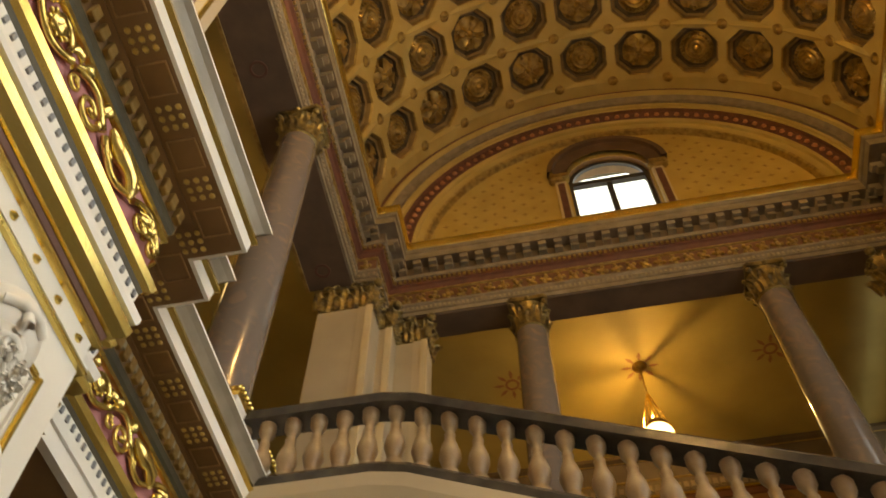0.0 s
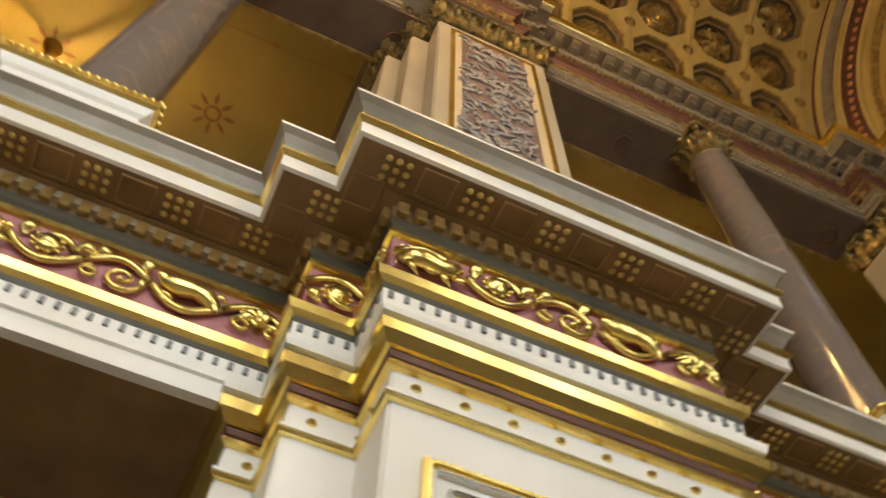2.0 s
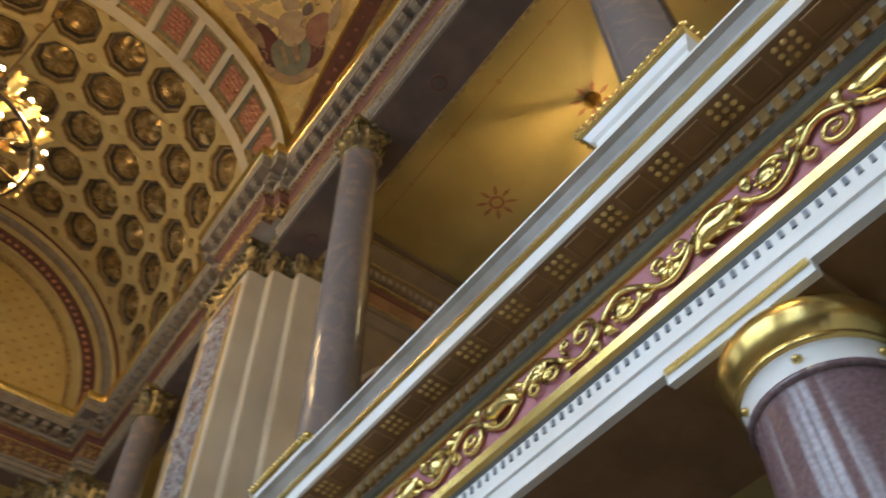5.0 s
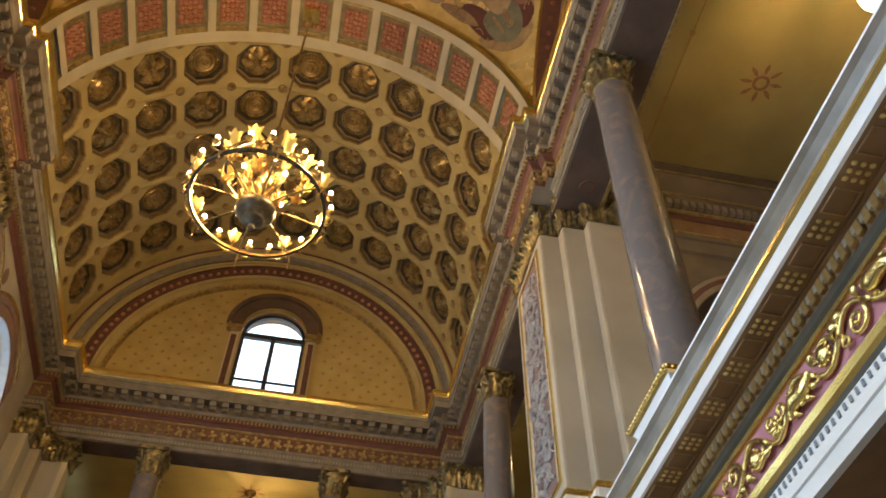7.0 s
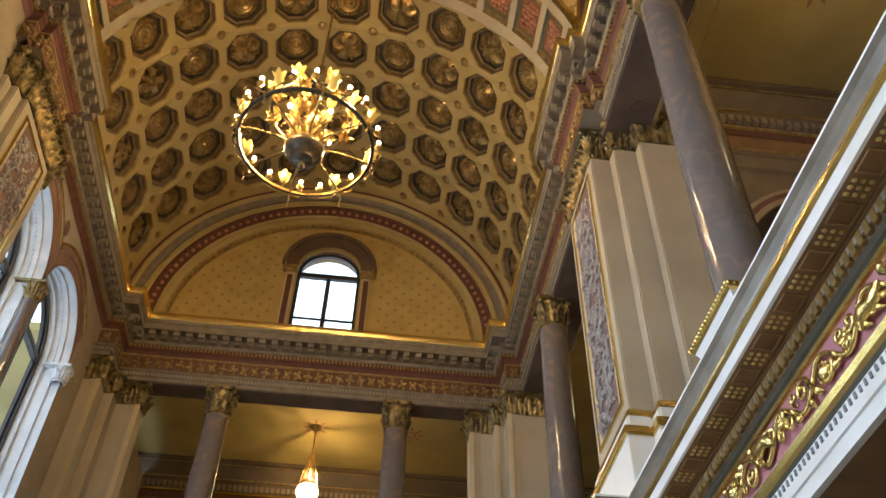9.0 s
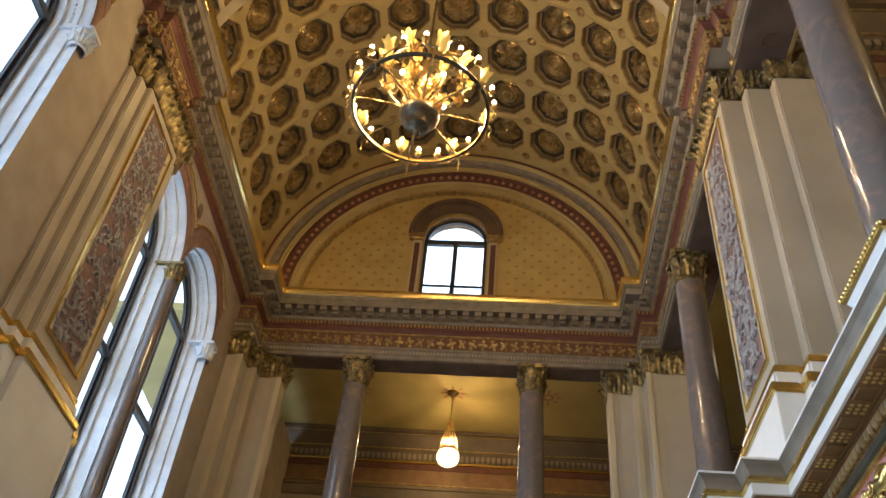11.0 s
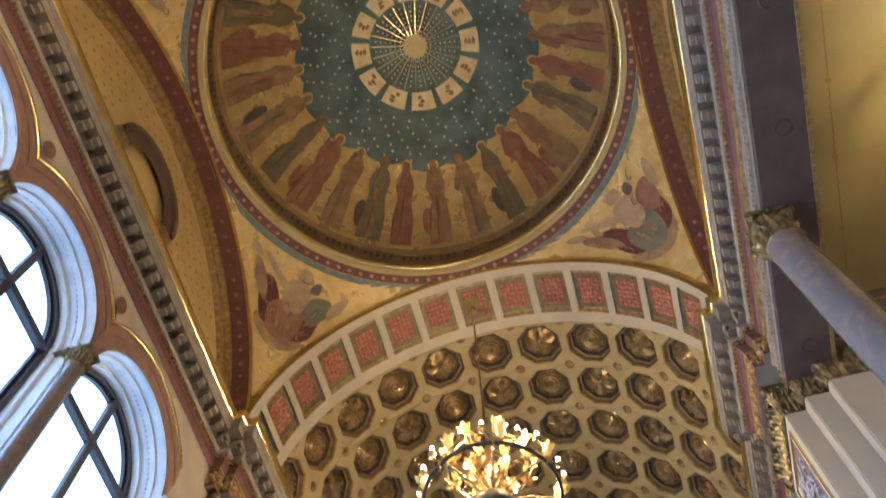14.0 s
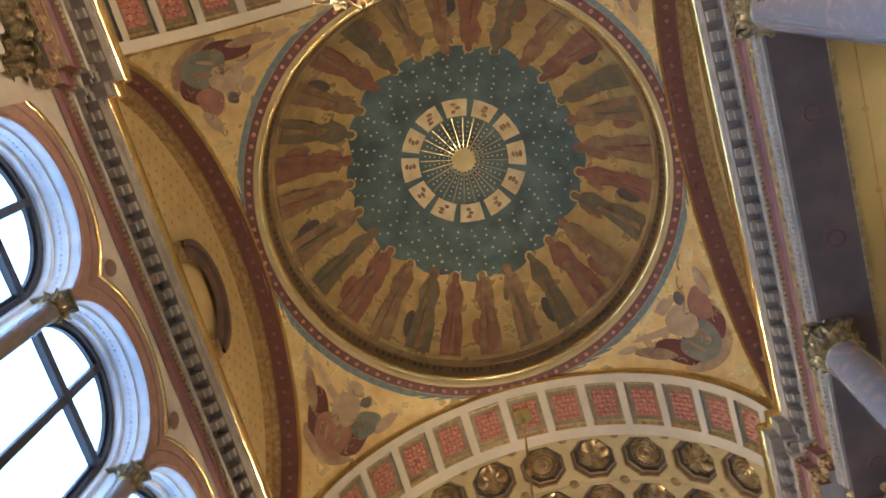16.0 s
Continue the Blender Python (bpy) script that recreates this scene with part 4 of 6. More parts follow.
def capital_mesh(r, h):
    bm = bmesh.new()
    lathe(bm, [(r * 0.98, 0), (r * 1.06, 0.02), (r * 1.06, 0.05), (r * 0.92, 0.07), (r * 0.92, h * 0.6), (r * 1.15, h * 0.88)], 24)
    for k in range(8):
        leaf_strip(bm, h * 0.45, r * 0.72, r * 0.34, r * 0.92, k * math.pi / 4, 0.06)
        leaf_strip(bm, h * 0.72, r * 0.66, r * 0.42, r * 0.92, (k + 0.5) * math.pi / 4, 0.08)
    for k in range(4):
        a = math.pi / 4 + k * math.pi / 2
        c, s = math.cos(a), math.sin(a)
        pts = [((r * (1.0 + 0.42 * t)) * c, (r * (1.0 + 0.42 * t)) * s, h * (0.5 + 0.36 * t)) for t in (0, 0.4, 0.8, 1)]
        joined_tubes(bm, pts, 0.03, 0.05)
        ball(bm, (r * 1.48 * c, r * 1.48 * s, h * 0.80), r * 0.2, 1, 8, 6)
    for k in range(4):
        a = k * math.pi / 2
        ball(bm, (r * 1.22 * math.cos(a), r * 1.22 * math.sin(a), h * 0.93), r * 0.17, 1, 8, 5)
    # abacus with hollow sides
    ab = []
    for k in range(4):
        a = math.pi / 4 + k * math.pi / 2
        for d, rr in ((-0.09, 1.62), (0.09, 1.62), (0.5, 1.24), (1.07, 1.24)):
            ab.append((r * rr * math.cos(a + d), r * rr * math.sin(a + d)))
    lo = [bm.verts.new((x, y, h * 0.88)) for x, y in ab]
    hi = [bm.verts.new((x * 1.03, y * 1.03, h)) for x, y in ab]
    for k in range(len(ab)):
        j = (k + 1) % len(ab)
        bm.faces.new((lo[k], lo[j], hi[j], hi[k]))
    bm.faces.new(lo[::-1])
    bm.faces.new(hi)
    return mesh_of("capital", bm, CAPM, False)


CAPM = mat("dull_gilt_capital", (0.36, 0.27, 0.11), (0.10, 0.075, 0.04), 0.38, 0.75, 7, 0.4, 30)


def upper_column():
    C = thing("marble_column", label="polished grey and rose marble column with gilt leafy capital", category="column", group="upper gallery columns")
    bm = bmesh.new()
    H = 6.10
    lathe(bm, [(0.315 - 0.055 * max(0, t - 0.3) ** 1.4, 0.2 + (H - 0.2) * t) for t in [k / 12 for k in range(13)]], 32)
    smooth(part("shaft", bm, MARBLE, C))
    bm = bmesh.new()
    lathe(bm, [(0.42, 0.0), (0.44, 0.04), (0.42, 0.09), (0.36, 0.1), (0.35, 0.14), (0.38, 0.17), (0.36, 0.2), (0.31, 0.21)], 32)
    smooth(part("base", bm, GOLD, C, "gilt moulded base"))
    cp = shared("capital", capital_mesh(0.29, 0.72), Matrix.Translation((0, 0, H)), C)
    cp["label"] = "dull gilt leafy capital"
    return C


COL = upper_column()
COL.matrix_basis = Matrix.Translation((5.19, 2.28, 7.33))
for x, y in ((5.1, -2.82), (X_E + 0.05, 9.9), (X_E + 0.05, -9.9), (2.15, END + 0.3), (-2.15, END + 0.3), (2.1, -END - 0.3), (-2.1, -END - 0.3)):
    copy_thing(COL, Matrix.Translation((x, y, 7.33)))


def pedestal():
    P = thing("column_pedestal", label="white stone pedestal with gilt beaded cap on the cornice", category="pedestal", group="column pedestals")
    bm = bmesh.new()
    quad_box(bm, -0.45, 0.45, -0.45, 0.45, 0, 0.73)
    part("die", bm, WHITE, P)
    sq = [(0.45, -0.45), (0.45, 0.45), (-0.45, 0.45), (-0.45, -0.45)][::-1]
    sweep("cap_moulding", [(0, 0.67), (0.03, 0.69), (0.05, 0.73), (0.06, 0.75)], sq, WHITE, P, True)
    sweep("gilt_bead", [(0.06, 0.75), (0.09, 0.77), (0.10, 0.83), (0.07, 0.87), (-0.45, 0.87)], sq, GOLD, P, True)
    bm = bmesh.new()
    for k in range(18):
        for sx, sy in ((1, 0), (-1, 0), (0, 1), (0, -1)):
            t = -0.53 + 1.06 * k / 17
            ball(bm, (sx * 0.55 + (t if sy else 0), sy * 0.55 + (t if sx else 0), 0.805), 0.02, 1, 6, 4)
    tagged(part("bead_moulding", bm, GOLD, P), kind="stuff")
    return P


PED = pedestal()
PED.matrix_basis = Matrix.Translation((5.21, 2.24, 6.46))
for x, y in ((5.1, -2.82), (X_E + 0.05, 9.9), (X_E + 0.05, -9.9), (2.15, END + 0.3), (-2.15, END + 0.3), (2.1, -END - 0.3), (-2.1, -END - 0.3)):
    copy_thing(PED, Matrix.Translation((x, y, 6.46)))

def flat_leaf(bm, o, u, n, h, w, bend):
    """Acanthus leaf standing on a flat face: o foot, u along the face, n outwards."""
    rows = []
    for i in range(7):
        t = i / 6
        out = 0.015 + bend * t ** 2.2
        z = h * (t - 0.30 * max(0, t - 0.72) * 3)
        ww = w * (0.7 + 0.5 * math.sin(math.pi * min(t, 0.9))) * (1 - 0.5 * t ** 3) * (1.0 if i % 2 else 0.86)
        rows.append([bm.verts.new((o[0] + u[0] * q * ww + n[0] * (out + dr), o[1] + u[1] * q * ww + n[1] * (out + dr), o[2] + z)) for q, dr in ((-0.5, -0.015), (-0.25, 0.025), (0, 0.0), (0.25, 0.025), (0.5, -0.015))])
    for a, b in zip(rows, rows[1:]):
        for k in range(4):
            bm.faces.new((a[k], a[k + 1], b[k + 1], b[k]))


def leaf_face(bm, p, q, n, z0, h):
    """Two rows of leaves and corner scrolls between points p and q of a face."""
    d = (q[0] - p[0], q[1] - p[1])
    L_ = math.hypot(*d)
    u = (d[0] / L_, d[1] / L_)
    m = max(2, round(L_ / 0.24))
    for k in range(m):
        f = (k + 0.5) / m
        flat_leaf(bm, (p[0] + d[0] * f, p[1] + d[1] * f, z0), u, n, h * 0.46, L_ / m, 0.13)
    for k in range(m + 1):
        f = k / m
        flat_leaf(bm, (p[0] + d[0] * f, p[1] + d[1] * f, z0 + 0.05), u, n, h * 0.76, L_ / m * 0.9, 0.16)
    for k in range(max(1, m // 2)):
        f = (k + 0.5) / max(1, m // 2)
        for sg in (-1, 1):
            pts = []
            for e in range(10):
                a = sg * (0.3 + 0.62 * e)
                r_ = 0.085 * (1 - 0.075 * e)
                cx = 0.09 * sg
                pts.append((p[0] + d[0] * f + u[0] * (cx - r_ * math.cos(a) * sg) + n[0] * 0.11, p[1] + d[1] * f + u[1] * (cx - r_ * math.cos(a) * sg) + n[1] * 0.11, z0 + h * 0.80 + r_ * math.sin(abs(a))))
            joined_tubes(bm, pts, 0.026, 0.014, 5)


# ---- piers of the upper order ----
PIER_STEPS = [(4.90, 5.42, 7.05), (5.25, 5.17, 7.30), (5.65, 4.95, 7.52)]


def pier(sx, sy, where):
    P = thing("pier_" + where, label="stepped buff stone pier with carved panel and gilt bands", category="pier", kind="structure")

    def bx(name, x0, x1, y0, y1, z0, z1, m, bev=0.0, label=""):
        xs, ys = sorted((sx * x0, sx * x1)), sorted((sy * y0, sy * y1))
        return box(name, *xs, *ys, z0, z1, m, P, bev, label)
    steps = PIER_STEPS if sx > 0 else [(4.80, 5.42, 7.05), (4.91, 5.17, 7.30), (5.02, 4.95, 7.52)]
    back = [5.25, 5.65, 6.5] if sx > 0 else [5.0, 5.2, 5.4]
    for (x, a, b), xb in zip(steps, back):
        bx("pilaster", x, xb + 0.02, a, b, 8.38, 13.72, STONE, 0.02)
        bx("pedestal", x - 0.12, xb - 0.12, a - 0.12, b + 0.12, 6.3, 7.92, WHITE, 0.01)
        bx("base_band", x - 0.16, xb - 0.16, a - 0.16, b + 0.16, 7.92, 8.05, GOLD, 0.02, "gilt carved base band")
        bx("base", x - 0.08, xb - 0.08, a - 0.08, b + 0.08, 8.05, 8.26, WHITE, 0.03)
        bx("base_fillet", x - 0.05, xb - 0.05, a - 0.05, b + 0.05, 8.26, 8.38, GOLD, 0.02)
        bx("capital_core", x - 0.01, xb, a - 0.01, b + 0.01, 13.72, 14.34, CAPM)
        bx("abacus", x - 0.13, xb - 0.01, a - 0.13, b + 0.13, 14.34, 14.42, CAPM, 0.02)
        bm = bmesh.new()
        leaf_face(bm, (sx * x, sy * a), (sx * x, sy * b), (-sx, 0), 13.72, 0.70)
        leaf_face(bm, (sx * x, sy * a), (sx * min(xb, x + 0.8), sy * a), (0, -sy), 13.72, 0.70)
        leaf_face(bm, (sx * x, sy * b), (sx * min(xb, x + 0.8), sy * b), (0, sy), 13.72, 0.70)
        for sg, e in ((a, -1), (b, 1)):
            ball(bm, (sx * (x - 0.12), sy * (sg + 0.12 * e), 14.28), 0.085, 1, 8, 6)
            joined_tubes(bm, [(sx * x, sy * sg, 14.0), (sx * (x - 0.06), sy * (sg + 0.06 * e), 14.18), (sx * (x - 0.16), sy * (sg + 0.16 * e), 14.34), (sx * (x - 0.17), sy * (sg + 0.17 * e), 14.25)], 0.03, 0.045)
        part("capital_leaf_row", bm, CAPM, P, "dull gilt leafy pier capital")
    x, a, b = steps[0]
    w = 0.24
    bx("panel_frame", x - 0.03, x + 0.01, a + w - 0.06, a + w, 8.6, 13.5, GOLD)
    bx("panel_frame", x - 0.03, x + 0.01, b - w, b - w + 0.06, 8.6, 13.5, GOLD)
    bx("panel_frame", x - 0.03, x + 0.01, a + w, b - w, 13.44, 13.5, GOLD)
    bx("panel_frame", x - 0.03, x + 0.01, a + w, b - w, 8.6, 8.66, GOLD)
    bx("panel_border", x - 0.012, x + 0.01, a + w, a + w + 0.1, 8.66, 13.44, CREAM)
    bx("panel_border", x - 0.012, x + 0.01, b - w - 0.1, b - w, 8.66, 13.44, CREAM)
    bx("carved_panel", x - 0.006, x + 0.01, a + w + 0.1, b - w - 0.1, 8.66, 13.44, GREYPANEL, 0, "grey panel carved with leafage on red")
    # leafage in relief
    rnd = random.Random(int(7 + sx * 2 + sy))
    bm = bmesh.new()
    y0, y1 = a + w + 0.14, b - w - 0.14
    for k in range(260):
        yy, zz = rnd.uniform(y0, y1), rnd.uniform(8.75, 13.35)
        an, ln = rnd.uniform(0, 6.28), rnd.uniform(0.06, 0.14)
        pts = [(sx * (x - 0.01 - 0.02 * math.sin(t * 3)), sy * (yy + ln * math.cos(an + 2.2 * t)), zz + ln * math.sin(an + 2.2 * t)) for t in (0, 0.35, 0.7, 1.0)]
        joined_tubes(bm, pts, 0.03, 0.012, 5)
    part("panel_leafage", bm, GREYLEAF, P)
    return P


GREYLEAF = mat("grey_carved_leaf", (0.42, 0.39, 0.37), (0.30, 0.26, 0.25), 0.6, 0, 9, 0.4, 40)
pier(1, 1, "north_east")
pier(1, -1, "south_east")
pier(-1, 1, "north_west")
pier(-1, -1, "south_west")

# corner piers and flanking pilasters at both ends
for sy, where in ((1, "north"), (-1, "south")):
    for sx, sw in ((1, "east"), (-1, "west")):
        P = thing("corner_pier_" + where + "_" + sw, label="buff stone corner pilasters with gilt leafy capitals", category="pilaster", kind="structure")
        for (x0, x1, y0, y1) in ((4.72, 5.7, 13.05, 14.4), (3.95, 4.62, 13.97, 14.5), (4.5, 5.2, 13.6, 14.45)):
            xs, ys = sorted((sx * x0, sx * x1)), sorted((sy * y0, sy * y1))
            box("pilaster", *xs, *ys, 6.3, 13.47, STONE, P, 0.02)
            for q in (0.10, 0.24):
                xe = sorted((sx * (x0 - 0.03 + q * 0.1), sx * (x0 + q)))
                ye = sorted((sy * (y0 - 0.06 + q * 0.2), sy * (y0 + 0.01)))
                box("pilaster_edge", *xe, *ye, 6.3, 13.47, CREAM if q < 0.2 else STONE, P, 0.01)
            box("capital_core", *xs, *ys, 13.47, 14.11, CAPM, P)
            bm = bmesh.new()
            leaf_face(bm, (sx * x0, sy * y0), (sx * x1, sy * y0), (0, -sy), 13.47, 0.64)
            leaf_face(bm, (sx * x0, sy * y0), (sx * x0, sy * y1), (-sx, 0), 13.47, 0.64)
            ball(bm, (sx * (x0 - 0.1), sy * (y0 - 0.1), 13.99), 0.09, 1, 8, 6)
            part("capital_leaf_row", bm, CAPM, P)

# painted soffits of the beams over the columns, with ring ornaments
for nm, (x0, x1, y0, y1) in (("beam_east", (5.12, 5.92, -13, 13)), ("beam_north", (-4.7, 4.7, END + 0.02, END + 0.55)), ("beam_south", (-4.7, 4.7, -END - 0.55, -END - 0.02))):
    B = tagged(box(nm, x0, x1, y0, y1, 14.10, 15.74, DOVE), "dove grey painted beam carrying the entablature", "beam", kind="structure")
    bm = bmesh.new()
    if nm == "beam_east":
        for k in range(14):
            lathe(bm, [(0.10, 0), (0.105, -0.012), (0.14, -0.012), (0.145, 0)], 16, (5.56, -12.6 + 1.9 * k, 14.099))
    part("ring_ornament", bm, RED, B)
    if nm == "beam_east":
        box("gilt_edge", 5.90, 5.96, -13, 13, 14.07, 14.15, GOLDDARK, B)

# stencilled lines and roses on the gallery ceilings
ROSE = mat("stencil_red_brown", (0.26, 0.11, 0.05), (0.32, 0.16, 0.07), 0.6, 0, 8, 0.1, 40)


def ceiling_rose(p, parent):
    bm = bmesh.new()
    lathe(bm, [(0.10, 0), (0.10, -0.012), (0.16, -0.012), (0.16, 0)], 18, p)
    for k in range(8):
        a = k * math.pi / 4
        c, s = math.cos(a), math.sin(a)
        vs = [bm.verts.new((p[0] + r * c - q * s, p[1] + r * s + q * c, p[2] - 0.006)) for r, q in ((0.18, -0.02), (0.30, -0.045), (0.42, 0.0), (0.30, 0.045), (0.18, 0.02))]
        bm.faces.new(vs)
    return part("stencil_rose", bm, ROSE, parent)


CE, CN, CS = bpy.data.objects["ceiling_east"], bpy.data.objects["ceiling_north"], bpy.data.objects["ceiling_south"]
for y in (-12.9, -10.4, -7.9, -2.75, 0.0, 2.75, 7.9, 10.4, 12.9):
    ceiling_rose((8.5, y, CEILZ), CE)
for x in (-2.75, 0, 2.75):
    ceiling_rose((x, 17.8, CEILZ), CN)
    ceiling_rose((x, -17.3, CEILZ), CS)
bm = bmesh.new()
for x in (6.9, 10.5):
    quad_box(bm, x, x + 0.025, -13.4, 13.4, CEILZ - 0.006, CEILZ)
for k in range(20):
    lathe(bm, [(0.0, -0.008), (0.06, -0.008), (0.06, 0)], 6, (6.91, -12.8 + 1.35 * k, CEILZ))
part("stencil_lines", bm, STARM, CE)
AC = bpy.data.objects["aisle_ceiling"]
bm = bmesh.new()
for x in (6.5, 9.6):
    quad_box(bm, x, x + 0.03, -13.4, 13.4, 5.592, 5.6)
part("stencil_lines", bm, ROSE, AC)
for k in range(10):
    ceiling_rose((6.5, -6.3 + 1.4 * k, 5.59), AC)
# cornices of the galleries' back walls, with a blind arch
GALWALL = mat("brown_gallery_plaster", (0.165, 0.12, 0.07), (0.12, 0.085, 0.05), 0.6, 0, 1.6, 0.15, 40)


def dentil_row(line, z, parent):
    bm = bmesh.new()
    for p, u, n in along(line, 0.16, 0.03):
        M = Matrix(((u.x, n.x, 0, p.x), (u.y, n.y, 0, p.y), (0, 0, 1, z), (0, 0, 0, 1)))
        for v in quad_box(bm, -0.05, 0.05, 0.0, 0.10, 0.0, 0.16):
            v.co = M @ v.co
    return tagged(part("dentil_row", bm, BUFF, parent), kind="stuff")


for nm, line in (("gallery_cornice_east", [(12.4, -21.6), (12.4, 21.6)]), ("gallery_cornice_north", [(12.4, 20.4), (-9, 20.4)]), ("gallery_cornice_south", [(-9, -20.4), (12.4, -20.4)])):
    G = thing(nm, label="moulded cream cornice with red and gilt lines", category="cornice", kind="structure")
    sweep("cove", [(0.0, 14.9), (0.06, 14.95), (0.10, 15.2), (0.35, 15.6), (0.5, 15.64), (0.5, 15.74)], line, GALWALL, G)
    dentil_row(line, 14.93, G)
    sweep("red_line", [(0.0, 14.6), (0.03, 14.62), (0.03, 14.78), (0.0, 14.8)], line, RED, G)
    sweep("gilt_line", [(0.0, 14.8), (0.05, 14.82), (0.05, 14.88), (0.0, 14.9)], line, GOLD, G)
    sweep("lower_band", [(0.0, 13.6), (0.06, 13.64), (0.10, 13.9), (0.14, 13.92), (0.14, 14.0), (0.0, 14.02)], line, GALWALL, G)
    sweep("dark_frieze", [(0.004, 14.02), (0.004, 14.6)], line, SOFFIT, G)
    for z, o in ((14.03, 0.12), (15.22, 0.12), (15.6, 0.37)):
        sweep("gilt_thread", [(o, z), (o + 0.03, z + 0.01), (o + 0.03, z + 0.04), (o, z + 0.05)], line, GOLDDARK, G)
CW = 5.25
# cross walls closing the east gallery's ends with an arched opening
for s, where in ((1, "north"), (-1, "south")):
    W = thing("gallery_cross_wall_" + where, label="brown plaster cross wall of the gallery with arched opening", category="wall", kind="structure")

    def rect_arch(bm, a0, a1, z0, z1, c, hw, sill, spr, place, m=80):
        o = [(a0, z0), (a0, z1), (a1, z1), (a1, z0)]
        i = [(c - hw, z0), (c - hw, max(z0, sill))] + [(c - hw * math.cos(math.pi * k / 24), spr + hw * math.sin(math.pi * k / 24)) for k in range(25)] + [(c + hw, max(z0, sill)), (c + hw, z0)]

        def at(poly, f):
            ls = [math.dist(p, q) for p, q in zip(poly, poly[1:])]
            d = f * sum(ls)
            for n_, ((p, q), l) in enumerate(zip(zip(poly, poly[1:]), ls)):
                if d <= l or n_ == len(ls) - 1:
                    w = min(1, d / max(l, 1e-9))
                    return (p[0] + (q[0] - p[0]) * w, p[1] + (q[1] - p[1]) * w)
                d -= l
        # walk both outlines, hitting the corners of the outer one
        fs = sorted(set([k / m for k in range(m + 1)] + [(z1 - z0) / (2 * (z1 - z0) + a1 - a0), 1 - (z1 - z0) / (2 * (z1 - z0) + a1 - a0)]))
        va = [bm.verts.new(place(*at(o, f))) for f in fs]
        vb = [bm.verts.new(place(*at(i, f))) for f in fs]
        for k in range(len(fs) - 1):
            bm.faces.new((va[k], va[k + 1], vb[k + 1], vb[k]))

    bm = bmesh.new()
    rect_arch(bm, 6.3, 12.4, 6.3, 15.74, 8.9, 1.7, 6.3, 11.2, place_y(s, CW))
    strip(bm, [(a + 8.9, z) for a, z in arched(1.7, 6.3, 11.2)], lambda d: place_y(s, d), CW, CW + 0.9)
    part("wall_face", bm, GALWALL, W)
    bm = bmesh.new()
    strip(bm, [(a + 8.9, z) for a, z in arched(1.98, 11.2, 11.2)], lambda d: place_y(s, d), CW, CW - 0.12)
    ring_face(bm, [(a + 8.9, z) for a, z in arched(1.98, 11.2, 11.2)], [(a + 8.9, z) for a, z in arched(1.7, 11.2, 11.2)], place_y(s, CW - 0.12))
    part("archivolt", bm, BUFF, W)
    bm = bmesh.new()
    ring_face(bm, [(a + 8.9, z) for a, z in arched(1.90, 11.2, 11.2)], [(a + 8.9, z) for a, z in arched(1.80, 11.2, 11.2)], place_y(s, CW - 0.126))
    part("red_line", bm, RED, W)
    ln = [(12.4, CW), (5.8, CW)] if s > 0 else [(5.8, -CW), (12.4, -CW)]
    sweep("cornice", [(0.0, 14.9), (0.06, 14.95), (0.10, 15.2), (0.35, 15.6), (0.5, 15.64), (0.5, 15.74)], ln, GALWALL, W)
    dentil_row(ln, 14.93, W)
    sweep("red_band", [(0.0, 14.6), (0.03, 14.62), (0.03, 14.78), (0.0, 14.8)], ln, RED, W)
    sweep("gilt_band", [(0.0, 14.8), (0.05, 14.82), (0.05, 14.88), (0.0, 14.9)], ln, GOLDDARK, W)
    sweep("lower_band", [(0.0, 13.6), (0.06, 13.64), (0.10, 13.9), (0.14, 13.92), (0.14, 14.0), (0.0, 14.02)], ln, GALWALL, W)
    sweep("dark_frieze", [(0.004, 14.02), (0.004, 14.6)], ln, SOFFIT, W)
    for z, o in ((14.03, 0.12), (15.22, 0.12), (15.6, 0.37)):
        sweep("gilt_thread", [(o, z), (o + 0.03, z + 0.01), (o + 0.03, z + 0.04), (o, z + 0.05)], ln, GOLDDARK, W)

# ---- lower entablature on the east side ----
F0 = 4.65
low = side_line((0, 0), (4.58, 7.17), (4.90, 6.85), 0.36)
line_low = [(F0, -15.5)] + [(F0 - o, y) for o, y in low] + [(F0, 15.5)]
LE = thing("lower_entablature", label="white and gilt entablature with rose scroll frieze below the gallery", category="entablature", kind="structure")
# down-facing cyma of the white cornice, its shade put into a grey colour
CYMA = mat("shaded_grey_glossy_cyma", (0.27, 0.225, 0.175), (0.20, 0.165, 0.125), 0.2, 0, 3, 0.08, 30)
sweep("cornice_lip", [(-0.9, 6.32), (0.40, 6.31), (0.44, 6.30), (0.44, 6.275)], line_low, WHITE, LE)
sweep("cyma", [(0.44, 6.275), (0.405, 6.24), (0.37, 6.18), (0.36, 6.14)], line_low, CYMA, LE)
sweep("gilt_fillet", [(0.36, 6.14), (0.385, 6.12), (0.39, 6.08), (0.36, 6.06)], line_low, GOLD, LE)
sweep("corona_face", [(0.36, 6.06), (0.355, 5.95), (0.33, 5.945)], line_low, WHITE, LE)
sweep("soffit", [(0.33, 5.945), (0.10, 5.945)], line_low, SOFFIT, LE)
sweep("dentil_bed", [(0.10, 5.945), (0.10, 5.93), (0.035, 5.92), (0.035, 5.80)], line_low, SOFFIT, LE)
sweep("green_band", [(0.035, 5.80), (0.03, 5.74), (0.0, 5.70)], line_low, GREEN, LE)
sweep("frieze_bead", [(0.0, 5.70), (0.03, 5.69), (0.03, 5.65), (0.0, 5.64)], line_low, GOLD, LE)
sweep("frieze", [(0.0, 5.64), (0.0, 5.28)], line_low, PINK, LE, False, "rose ground of the gilt scroll frieze")
